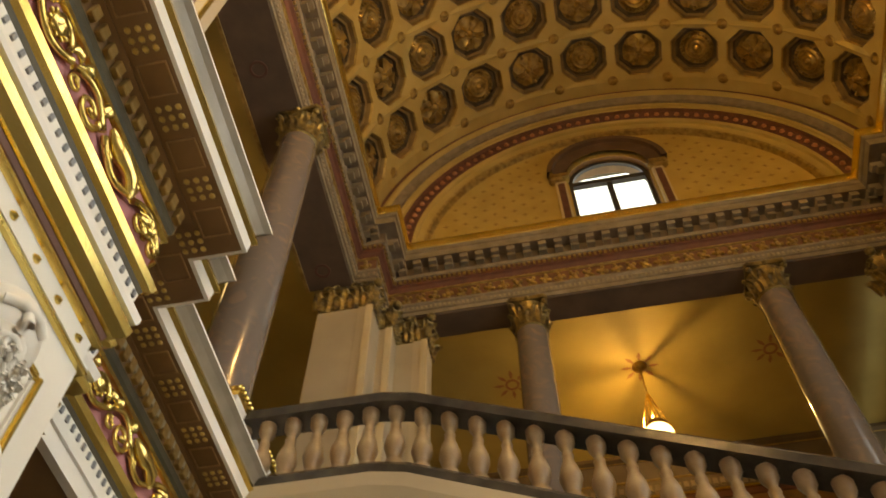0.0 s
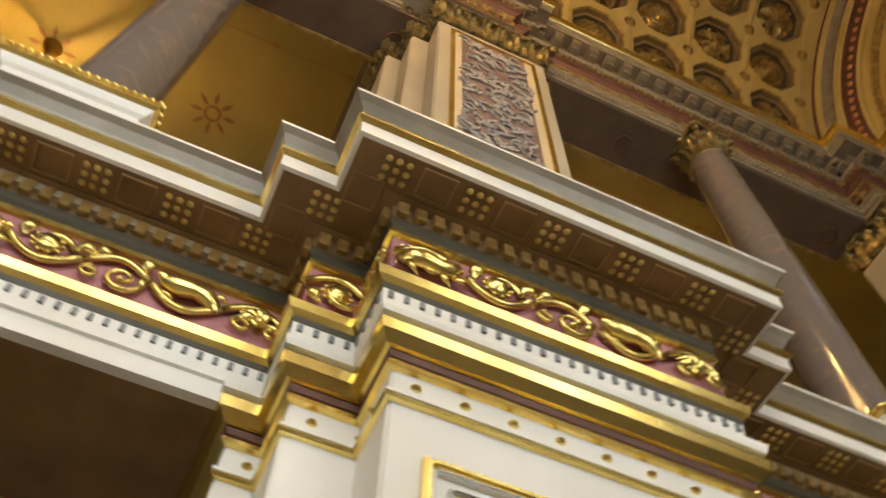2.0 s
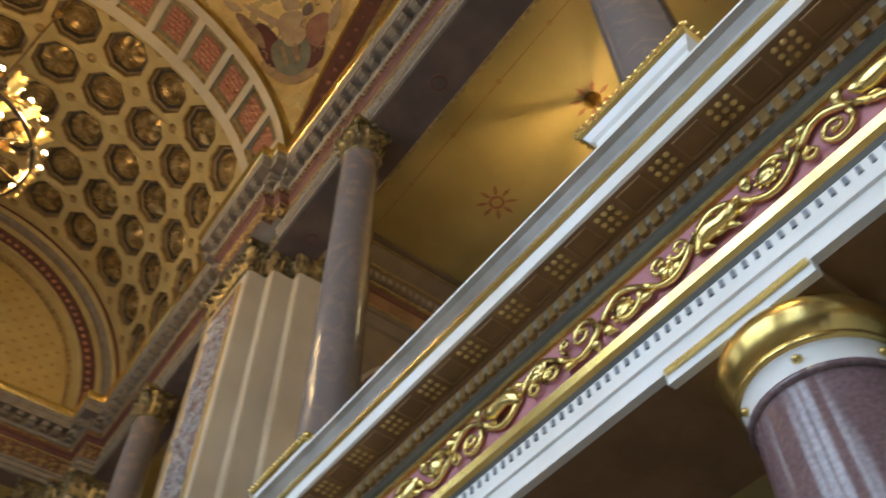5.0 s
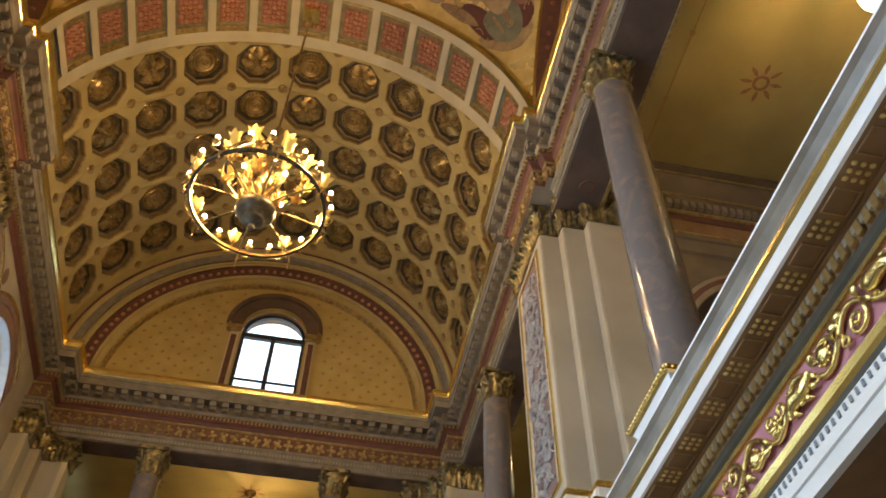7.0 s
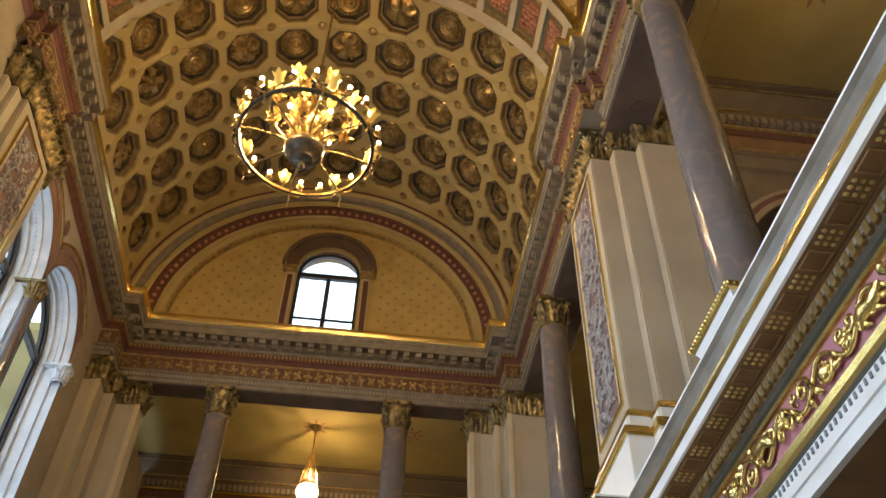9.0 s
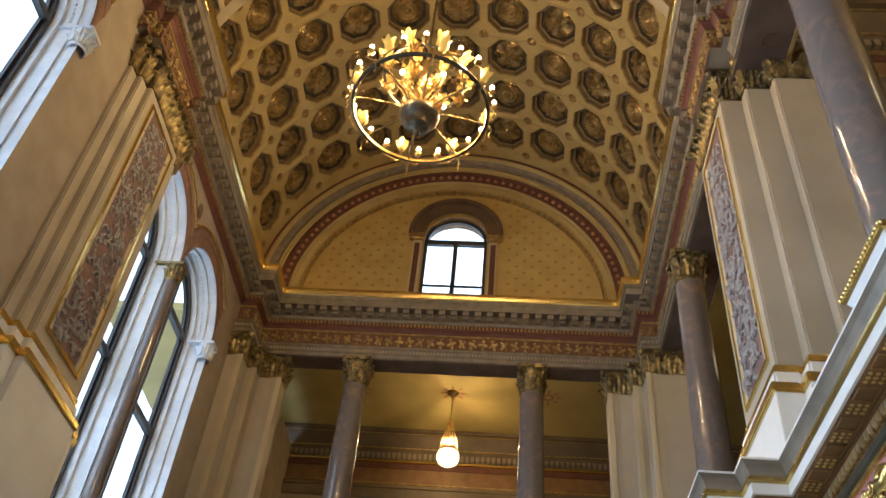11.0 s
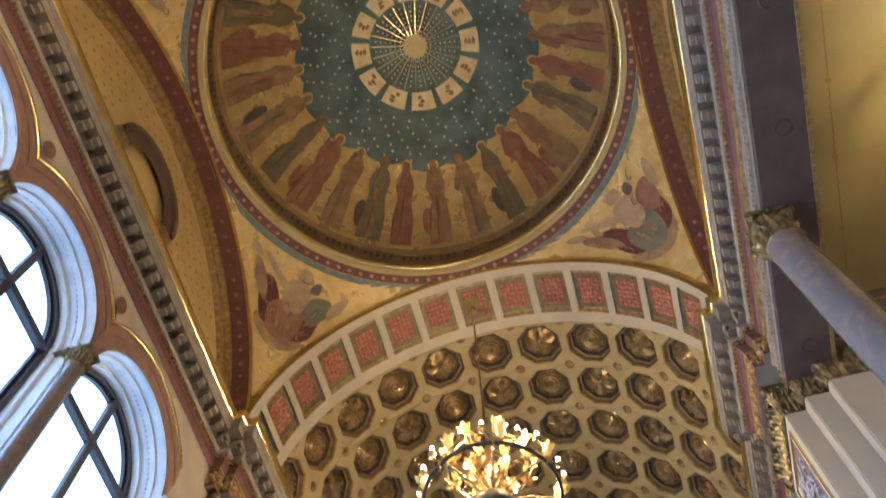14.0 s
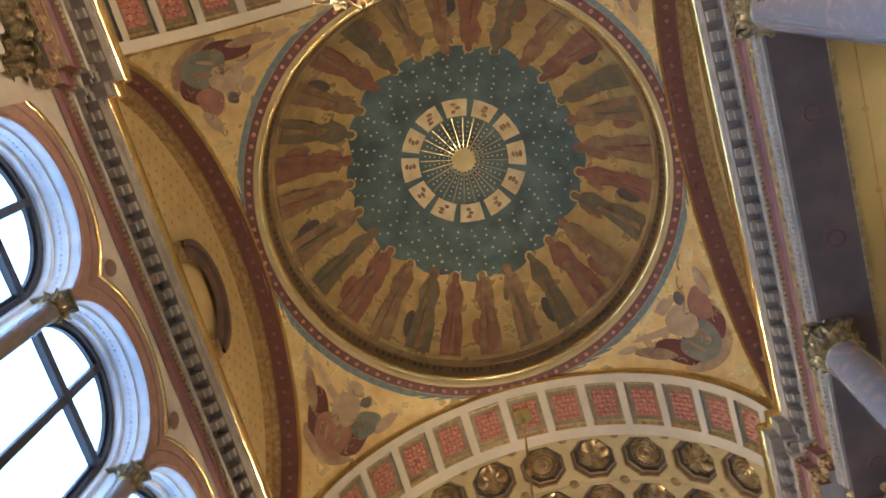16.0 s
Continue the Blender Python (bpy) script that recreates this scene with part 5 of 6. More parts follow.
sweep("architrave_crown", [(0.0, 5.28), (0.03, 5.275), (0.05, 5.25)], line_low, WHITE, LE)
sweep("architrave_bead", [(0.05, 5.25), (0.075, 5.22), (0.06, 5.17), (0.03, 5.15)], line_low, GOLD, LE)
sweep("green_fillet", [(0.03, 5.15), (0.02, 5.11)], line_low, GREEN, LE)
sweep("architrave_face", [(0.02, 5.11), (0.012, 4.98), (0.03, 4.975), (0.03, 4.945), (0.01, 4.94), (0.01, 4.82), (-0.05, 4.82)], line_low, WHITE, LE)


bm = bmesh.new()
quad_box(bm, -0.033, 0.033, 0.0, 0.04, -0.115, 0.0)
bmesh.ops.bevel(bm, geom=bm.edges[:], offset=0.006, segments=1, affect='EDGES')
DENT = mesh_of("dentil", bm, mat("gilt_dentil", (0.46, 0.28, 0.09), (0.32, 0.19, 0.06), 0.4, 0.35, 10, 0.2, 40), False)
count = 0
rest = bmesh.new()
for p, u, n in along(line_low, 0.104, 0.035):
    M = Matrix(((u.x, n.x, 0, p.x), (u.y, n.y, 0, p.y), (0, 0, 1, 5.924), (0, 0, 0, 1)))
    if -9.5 < p.y < 5.5 and count < 220:
        shared("dentil", DENT, M, LE)
        count += 1
    else:
        g = [v for v in quad_box(rest, -0.033, 0.033, 0.0, 0.04, -0.115, 0.0)]
        for v in g:
            v.co = M @ v.co
tagged(part("dentil_run", rest, DENT.materials[0], LE), kind="stuff")
STUDGOLD = mat("dulled_stud_gilding", (0.80, 0.60, 0.22), (0.62, 0.44, 0.15), 0.38, 0.7, 6, 0.1, 40)
# gilt nine-stud squares and sunk panels on the soffit
bm = bmesh.new()
for i in range(3):
    for j in range(3):
        ball(bm, (-0.06 + 0.06 * i, -0.06 + 0.06 * j, 0.0), 0.021, 0.6, 7, 4)
STUDS = mesh_of("stud_square", bm, STUDGOLD)
bm = bmesh.new()
for a0, a1, b0, b1 in ((-0.1, 0.1, -0.09, -0.082), (-0.1, 0.1, 0.082, 0.09), (-0.1, -0.092, -0.08, 0.08), (0.092, 0.1, -0.08, 0.08)):
    quad_box(bm, a0, a1, b0, b1, -0.012, 0.0)
SUNK = mesh_of("panel_frame", bm, mat("worn_umber_frame", (0.42, 0.25, 0.11), (0.30, 0.17, 0.07), 0.5, 0.1, 6, 0.2, 40), False)
for q, (p, u, n) in enumerate(along(line_low, 0.2275, 0.215)):
    M = Matrix(((u.x, n.x, 0, p.x), (u.y, n.y, 0, p.y), (0, 0, 1, 5.942), (0, 0, 0, 1)))
    if abs(p.y) < 14.5:
        shared("stud_square" if q % 2 else "panel_frame", STUDS if q % 2 else SUNK, M, LE)
# small stud rows on the architrave
bm = bmesh.new()
for p, u, n in along(line_low, 0.077, 0.018):
    if -9 < p.y < 8:
        M = Matrix(((u.x, n.x, 0, p.x), (u.y, n.y, 0, p.y), (0, 0, 1, 5.065), (0, 0, 0, 1)))
        for v in quad_box(bm, -0.013, 0.013, -0.01, 0.012, -0.02, 0.028):
            v.co = M @ v.co
tagged(part("architrave_studs", bm, mat("grey_stud", (0.22, 0.23, 0.25), (0.16, 0.17, 0.19), 0.5), LE), kind="stuff")


# gilt scrollwork of the frieze: a waving stem with spirals, rosettes, leaves and leafy masses
def swollen(bm, pts, radii, seg=7, flat=0.7):
    P = [Vector(p) for p in pts]
    rings = []
    for i, r in enumerate(radii):
        t = (P[min(i + 1, len(P) - 1)] - P[max(i - 1, 0)]).normalized()
        w = Vector((-t.z, 0, t.x)).normalized()
        r *= 1.3
        rings.append([bm.verts.new(P[i] + w * r * math.cos(2 * math.pi * k / seg) + Vector((0, flat * r * math.sin(2 * math.pi * k / seg), 0))) for k in range(seg)])
    for p, q in zip(rings, rings[1:]):
        for k in range(seg):
            bm.faces.new((p[k], p[(k + 1) % seg], q[(k + 1) % seg], q[k]))
    bm.faces.new(rings[0])
    bm.faces.new(rings[-1][::-1])


def scroll_mesh(seed, f, style):
    """One half wave, 0.36 m long; f: the stem bends up (1) or down (-1)."""
    rnd = random.Random(seed)
    bm = bmesh.new()
    lim = 0.168

    def curl(cx, cz, r, a0, turns, w0, w1, sgn, tip=0.024):
        pts = []
        for k in range(17):
            t = k / 16
            rr = r * (1 - 0.78 * t)
            a = a0 + sgn * turns * 2 * math.pi * t
            pts.append((cx + rr * math.cos(a), 0.028 + 0.014 * t, max(-lim, min(lim, cz + rr * math.sin(a)))))
        swollen(bm, pts, [w0 + (w1 - w0) * k / 16 for k in range(17)], 6, 0.9)
        ball(bm, pts[-1], tip, 1, 7, 5)

    def leaf(x, z, an, ln, w=0.034):
        pts = []
        for k in range(6):
            t = k / 5
            aa = an + 0.9 * t * f
            pts.append((x + ln * t * math.cos(aa), 0.02 + 0.03 * math.sin(math.pi * t), max(-lim, min(lim, z + ln * t * math.sin(aa)))))
        swollen(bm, pts, [w * q for q in (0.35, 0.9, 0.8, 1.0, 0.6, 0.12)], 6, 0.55)
    stem = [(-0.18 + 0.36 * k / 8, 0.03, f * 0.115 * math.sin(math.pi * k / 8)) for k in range(9)]
    swollen(bm, stem, [0.019] * 9, 6, 0.9)
    if style == 0:
        curl(0.02, -0.03 * f, 0.12, 0.2 * f, 0.75, 0.018, 0.012, -f, 0.01)
        lathe_r = [(0.0, 0.05), (0.03, 0.05), (0.04, 0.03), (0.06, 0.035), (0.068, 0.0)]
        rings = [[bm.verts.new((0.0 + r * math.cos(2 * math.pi * k / 14), 0.02 + d, -0.03 * f + r * math.sin(2 * math.pi * k / 14))) for k in range(14)] for r, d in lathe_r[1:]]
        bm.faces.new(rings[0][::-1])
        for p, q in zip(rings, rings[1:]):
            for k in range(14):
                bm.faces.new((p[k], p[(k + 1) % 14], q[(k + 1) % 14], q[k]))
        for k in range(10):
            a = 2 * math.pi * k / 10
            ball(bm, (0.078 * math.cos(a), 0.03, -0.03 * f + 0.078 * math.sin(a)), 0.016, 1, 6, 4)
        leaf(-0.13, -0.05 * f, -1.9 * f, 0.10)
        leaf(0.13, -0.07 * f, -0.9 * f, 0.11)
    elif style == 1:
        curl(0.04, -0.045 * f, 0.105, 0.4 * f, 1.35, 0.018, 0.010, -f)
        curl(-0.115, -0.075 * f, 0.055, 1.6 * f, 1.1, 0.014, 0.008, f, 0.016)
        leaf(0.10, 0.09 * f, 0.5 * f, 0.10)
        leaf(-0.06, 0.10 * f, 2.3 * f, 0.09)
    elif style == 2:
        swollen(bm, [(-0.17, 0.04, -0.10 * f), (-0.11, 0.05, -0.05 * f), (-0.04, 0.055, -0.03 * f), (0.04, 0.055, -0.045 * f), (0.10, 0.05, -0.03 * f), (0.15, 0.045, 0.02 * f), (0.175, 0.04, 0.05 * f)], [0.015, 0.045, 0.052, 0.042, 0.046, 0.034, 0.012], 8, 0.8)
        for x, an in ((-0.10, -1.9), (-0.03, -1.2), (0.07, -1.8), (0.13, -0.9)):
            leaf(x, -0.06 * f, an * f, 0.09, 0.022)
        curl(-0.10, 0.07 * f, 0.05, 3.0, 1.0, 0.013, 0.008, f, 0.014)
    else:
        curl(-0.045, -0.06 * f, 0.08, 0.0, 1.2, 0.017, 0.010, f, 0.018)
        curl(0.105, -0.06 * f, 0.075, math.pi, 1.2, 0.017, 0.010, -f, 0.018)
        for an in (0.5, 1.2, 1.9, 2.6):
            leaf(0.03, 0.01 * f, an * f, 0.12, 0.026)
        ball(bm, (0.03, 0.04, 0.0), 0.03, 1, 7, 5)
    return mesh_of("gilt_scroll", bm, GOLD)


SCR = [scroll_mesh(3 + k, 1 - 2 * (k % 2), st) for k, st in enumerate((0, 1, 3, 2, 1, 0, 2, 3))]
for q, (p, u, n) in enumerate(along(line_low, 0.36, 0.0)):
    if abs(p.y) > 14.5:
        continue
    M = Matrix(((-u.x, n.x, 0, p.x), (-u.y, n.y, 0, p.y), (0, 0, 0.98, 5.46), (0, 0, 0, 1)))
    shared("gilt_scroll", SCR[q % 8], M, LE)

# ---- lower piers, columns and aisle ----
# grey for the shadow line drawn inside the gilt panel frame
SHADELINE = mat("panel_shadow_grey", (0.55, 0.53, 0.49), (0.46, 0.44, 0.40), 0.45, 0, 3, 0.05, 30)
for sy, where in ((1, "north"), (-1, "south")):
    P = thing("lower_pier_" + where, label="white painted pier with gilt capital band and framed panels", category="pier", kind="structure")
    for (o, a, b) in ((0.72, 4.98, 6.80), (0.36, 4.65, 7.12), (0.0, 4.47, 7.32)):
        x = F0 - o + 0.03
        ys = sorted((sy * a, sy * b))
        box("pier_body", x, x + (0.38 if o else 1.2), *ys, 0, 4.84, WHITE, P, 0.012)
        ln = [(x + 0.38, ys[0]), (x, ys[0]), (x, ys[1]), (x + 0.38, ys[1])] if o else [(x + 1.2, ys[0]), (x, ys[0]), (x, ys[1]), (x + 1.2, ys[1])]
        sweep("capital_gilt", [(0.0, 4.70), (0.05, 4.71), (0.09, 4.76), (0.10, 4.82), (0.075, 4.855), (0.0, 4.86)], ln, GOLD, P)
        sweep("capital_crown", [(0.0, 4.86), (0.10, 4.87), (0.11, 4.90), (0.11, 4.93), (0.0, 4.935)], ln, WHITE, P)
        sweep("red_fillet", [(0.0, 4.66), (0.02, 4.665), (0.03, 4.70)], ln, RED, P)
        sweep("necking_bead", [(0.0, 4.60), (0.03, 4.61), (0.03, 4.635), (0.0, 4.645)], ln, GOLD, P)
        sweep("astragal", [(0.0, 4.40), (0.022, 4.404), (0.03, 4.418), (0.022, 4.432), (0.0, 4.436)], ln, GOLD, P)
        sweep("white_fillet", [(0.0, 4.436), (0.024, 4.438), (0.024, 4.455), (0.0, 4.462)], ln, WHITE, P)
        bm = bmesh.new()
        for p, u, n in along(ln, 0.22, 0.0):
            ball(bm, (p.x, p.y, 4.525), 0.027, 0.8, 7, 5)
        part("necking_studs", bm, GOLD, P)
    # framed panel on the front
    x = F0 - 0.72 + 0.03
    c = sy * 5.875
    for k, (hw, zt, wd, m) in enumerate(((0.74, 4.13, 0.038, GOLD), (0.70, 4.09, 0.018, WHITE), (0.63, 4.02, 0.016, SHADELINE), (0.605, 3.995, 0.022, GOLD))):
        for y0, y1, z0, z1 in ((c - hw, c - hw + wd, 0.6, zt), (c + hw - wd, c + hw, 0.6, zt), (c - hw + wd, c + hw - wd, zt - wd, zt)):
            box("panel_moulding", x - 0.038 + 0.007 * k, x + 0.01, y0, y1, z0, z1, m, P, 0.01)


def lower_column():
    C = thing("granite_column", label="polished purple granite column with white and gilt ring capital", category="column", group="lower aisle columns")
    bm = bmesh.new()
    lathe(bm, [(0.42, 0.2), (0.41, 2.0), (0.365, 4.30)], 40)
    smooth(part("shaft", bm, PURPLE, C))
    bm = bmesh.new()
    lathe(bm, [(0.366, 4.29), (0.385, 4.295), (0.39, 4.32), (0.375, 4.33)], 40)
    smooth(part("astragal", bm, PURPLE, C))
    bm = bmesh.new()
    lathe(bm, [(0.372, 4.33), (0.372, 4.44), (0.385, 4.45)], 40)
    smooth(part("necking", bm, WHITE, C))
    bm = bmesh.new()
    lathe(bm, [(0.385, 4.45), (0.405, 4.46), (0.405, 4.485), (0.39, 4.495)], 40)
    smooth(part("necking_ring", bm, GOLD, C))
    for k in range(6):
        a = k * math.pi / 3 + 0.3
        bm = bmesh.new()
        ball(bm, (0.378 * math.cos(a), 0.378 * math.sin(a), 4.392), 0.028, 0.8, 8, 5)
        smooth(part("rosette", bm, GOLD, C))
    bm = bmesh.new()
    lathe(bm, [(0.39, 4.495), (0.42, 4.53), (0.452, 4.60), (0.455, 4.66), (0.43, 4.70), (0.40, 4.735)], 40)
    smooth(part("echinus", bm, GOLD, C, "gilt echinus"))
    bm = bmesh.new()
    lathe(bm, [(0.60, 0.0), (0.60, 0.08), (0.54, 0.1), (0.50, 0.18), (0.44, 0.2)], 32)
    part("base", bm, WHITE, C)
    return C


LC = lower_column()
LC.matrix_basis = Matrix.Translation((5.04, -2.88, 0.02))
for y in (2.7, 10.2, -10.2):
    copy_thing(LC, Matrix.Translation((5.02, y, 0.02)))
bm = bmesh.new()
for y in (-2.80, 2.72, -10.2, 10.2):
    quad_box(bm, 4.645, 4.70, y - 0.47, y + 0.47, 4.745, 4.822)
    box("column_block", 4.705, 5.66, y - 0.46, y + 0.46, 4.75, 4.823, SOFFIT, LE)
for y in (-2.80, 2.72, -10.2, 10.2):
    g = box("gilt_block_line", 4.625, 4.66, y - 0.46, y + 0.46, 4.80, 4.835, GOLD, LE)
tagged(part("architrave_blocks", bm, WHITE), "white blocks over the aisle columns", "architrave", kind="structure")
box("aisle_beam", 4.665, 5.7, -15.5, 15.5, 4.824, 6.0, SOFFIT)
tagged(bpy.data.objects["aisle_beam"], "brown painted beam under the gallery edge", "beam", kind="structure")

# the lower storey's true size
GROW = Matrix.Translation((0.009, 0.08, 0.0015)) @ Matrix.Scale(1.0236, 4)
for ob in bpy.data.objects:
    if ob.parent is None and ob.name.split(".")[0] in ("lower_entablature", "lower_pier_north", "lower_pier_south", "granite_column", "architrave_blocks", "aisle_beam"):
        ob.matrix_basis = GROW @ ob.matrix_basis

# ---- west wall with arched windows ----
XW = -5.1
WW = thing("wall_west", label="buff plaster window wall with painted spandrels", category="wall", kind="structure")
BAYS = [(-4.5, -1.78), (-1.78, 0.93), (0.93, 3.82), (6.5, 9.2), (9.2, 11.9), (-9.2, -6.5), (-11.9, -9.2)]
SPR, HW = 12.85, 1.30
SPANDREL = mat("warm_spandrel_paint", (0.40, 0.325, 0.235), (0.33, 0.265, 0.19), 0.55, 0, 2, 0.12, 40)
bm = bmesh.new()
for a, b in BAYS:
    c = (a + b) / 2
    rect_arch(bm, a, b, 4.0, 15.2, c, HW, 4.0, SPR, place_x(1, XW))
for a, b in ((3.82, 6.5), (11.9, 21.8), (-6.5, -4.5), (-21.8, -11.9)):
    bm.faces.new([bm.verts.new((XW, y, z)) for y, z in ((a, 4), (b, 4), (b, 15.2), (a, 15.2))])
bm.faces.new([bm.verts.new((XW, y, z)) for y, z in ((-21.8, 0), (21.8, 0), (21.8, 4), (-21.8, 4))])
part("wall_face", bm, SPANDREL, WW)
REVEAL = mat("white_carved_reveal", (0.74, 0.75, 0.77), (0.62, 0.64, 0.67), 0.5, 0, 4, 0.4, 22)
ARCHI = mat("brown_rose_archivolt", (0.26, 0.145, 0.095), (0.20, 0.11, 0.075), 0.5, 0, 5, 0.15, 40)


def arc_band(bm, c, half, steps, n=36):
    """Concentric arch steps (radius, x), each cut off where it meets the next bay's arch."""
    rows_ = []
    for r, x in steps:
        t0 = math.acos(min(1.0, half / r))
        rows_.append([bm.verts.new((x, c + r * math.cos(t0 + (math.pi - 2 * t0) * k / n), SPR + r * math.sin(t0 + (math.pi - 2 * t0) * k / n))) for k in range(n + 1)])
    for p, q in zip(rows_, rows_[1:]):
        for k in range(n):
            bm.faces.new((p[k], p[k + 1], q[k + 1], q[k]))


for a, b in BAYS:
    c, half = (a + b) / 2, (b - a) / 2
    Wn = thing("window_west", label="tall arched window, dark frame, white carved reveal and capitals", category="window", group="west windows", kind="structure")
    sh = lambda pts: [(p + c, z) for p, z in pts]
    Px = lambda d: place_x(1, d)
    bm = bmesh.new()
    strip(bm, sh(arched(HW, 4.0, SPR)), Px, XW + 0.03, XW - 0.16)
    ring_face(bm, sh(arched(HW, 4.0, SPR)), sh(arched(HW - 0.035, 4.0, SPR)), Px(XW - 0.16))
    strip(bm, sh(arched(HW - 0.035, 4.0, SPR)), Px, XW - 0.16, XW - 0.40)
    ring_face(bm, sh(arched(HW - 0.035, 4.0, SPR)), sh(arched(HW - 0.10, 4.0, SPR)), Px(XW - 0.40))
    strip(bm, sh(arched(HW - 0.10, 4.0, SPR)), Px, XW - 0.40, XW - 0.62)
    part("reveal", bm, REVEAL, Wn, "white carved stone reveal")
    # carved beads along the middle of the reveal
    bm = bmesh.new()
    for k in range(44):
        t = math.pi * (k + 0.5) / 44
        ball(bm, (XW - 0.28, c + (HW - 0.035) * math.cos(t), SPR + (HW - 0.035) * math.sin(t)), 0.03, 1, 6, 4)
    tagged(part("reveal_beading", bm, REVEAL, Wn), kind="stuff")
    bm = bmesh.new()
    arc_band(bm, c, half, [(HW - 0.01, XW + 0.03), (HW + 0.05, XW + 0.05), (HW + 0.06, XW + 0.03), (HW + 0.24, XW + 0.035), (HW + 0.25, XW + 0.06), (HW + 0.36, XW + 0.07), (HW + 0.37, XW + 0.04), (HW + 0.42, XW + 0.035)])
    part("archivolt", bm, ARCHI, Wn, "brown rose moulded archivolt")
    bm = bmesh.new()
    arc_band(bm, c, half, [(HW + 0.42, XW + 0.035), (HW + 0.43, XW + 0.075), (HW + 0.47, XW + 0.08), (HW + 0.49, XW + 0.0)])
    smooth(part("gilt_line", bm, GOLD, Wn))
    fx = XW - 0.52
    Fw = HW - 0.10
    bm = bmesh.new()
    ring_face(bm, sh(arched(Fw, 4.0, SPR)), sh(arched(Fw - 0.08, 4.0, SPR)), Px(fx))
    strip(bm, sh(arched(Fw - 0.08, 4.0, SPR)), Px, fx, fx - 0.06)
    ring_face(bm, sh(arched(Fw - 0.08, 4.0, SPR)), sh(arched(Fw - 0.14, 4.0, SPR)), Px(fx - 0.06))
    strip(bm, sh(arched(Fw - 0.14, 4.0, SPR)), Px, fx - 0.06, fx - 0.12)
    part("window_frame", bm, IRON, Wn)
    box("mullion", fx - 0.1, fx, c - 0.07, c + 0.07, 4.0, SPR + Fw - 0.05, IRON, Wn, 0.01)
    for z in (5.6, 8.0, 10.4, SPR - 0.06):
        box("transom", fx - 0.11, fx + 0.015, c - Fw + 0.05, c + Fw - 0.05, z, z + 0.14, IRON, Wn, 0.01)
    bm = bmesh.new()
    bm.faces.new([bm.verts.new(Px(fx - 0.06)(p, z)) for p, z in sh(arched(Fw - 0.05, 4.0, SPR))])
    g = part("pane", bm, GLASS, Wn)
    g.visible_shadow = False
    for y, e in ((a, 1), (b, -1)):
        if y in (-1.78, 0.93, 9.2, -9.2) and e < 0:
            continue
        inner = y in (-1.78, 0.93, 9.2, -9.2)
        yc = y if inner else y + e * 0.06
        # slim marble shaft between the lights; a leafy capital there and on each jamb
        if inner:
            bm = bmesh.new()
            lathe(bm, [(0.145, 4.0), (0.13, SPR - 0.42)], 18, (XW - 0.02, yc, 0))
            smooth(part("mullion_column", bm, MARBLE, Wn))
        bm = bmesh.new()
        lathe(bm, [(0.13, SPR - 0.44), (0.155, SPR - 0.42), (0.155, SPR - 0.39), (0.13, SPR - 0.38), (0.13, SPR - 0.2), (0.17, SPR - 0.06)], 18, (XW - 0.02, yc, 0))
        quad_box(bm, XW - 0.42, XW + 0.17, yc - 0.17, yc + 0.17, SPR - 0.06, SPR - 0.004)
        for k in range(8):
            for row, (h, w, bend) in enumerate(((0.20, 0.11, 0.07), (0.33, 0.10, 0.10))):
                n0 = len(bm.verts)
                leaf_strip(bm, h, w, bend, 0.13, (k + 0.5 * row) * math.pi / 4, SPR - 0.38)
                bm.verts.ensure_lookup_table()
                for v in bm.verts[n0:]:
                    v.co.x += XW - 0.02
                    v.co.y += yc
        part("impost_capital", bm, CAPM if inner else REVEAL, Wn, "leafy capital")
    area_lamp("window_daylight", look((XW - 0.7, c, 9.0), (XW + 5, c, 6.6)), 2.2, 9.0, 125, DAY)
    # roundels in the spandrels
bm = bmesh.new()
for y in (-1.78, 0.93, 9.2, -9.2):
    for r0, r1, d in ((0.0, 0.10, 0.02), (0.13, 0.17, 0.03)):
        v0 = [bm.verts.new((XW + d, y + r1 * 0.8 * math.cos(t * math.pi / 8), 14.42 + r1 * 1.2 * math.sin(t * math.pi / 8))) for t in range(16)]
        bm.faces.new(v0)
part("spandrel_roundel", bm, DOVE, WW)
bm = bmesh.new()
bm.faces.new([bm.verts.new((-14, y, z)) for y, z in ((-40, -5), (40, -5), (40, 40), (-40, 40))])
tagged(part("backdrop", bm, OUTSIDE), "bright hazy sky outside the windows", "sky", kind="structure")
for s in (-1, 1):
    bm = bmesh.new()
    bm.faces.new([bm.verts.new((x, s * 15.6, z)) for x, z in ((-3, 16.05), (3, 16.05), (3, 21), (-3, 21))])
    tagged(part("backdrop", bm, OUTSIDE), "bright hazy sky outside the lunette window", "sky", kind="structure")
# unseen slabs added behind the lunettes to close the shell up to the roof
gallery_slab("west_attic", (-5.9, -5.62, -22, 22), 14.9, 26.2, STONE, "solid wall above the west windows", "wall")
gallery_slab("east_attic", (5.64, 5.9, -22, 22), 16.01, 26.2, STONE, "solid wall above the east gallery", "wall")


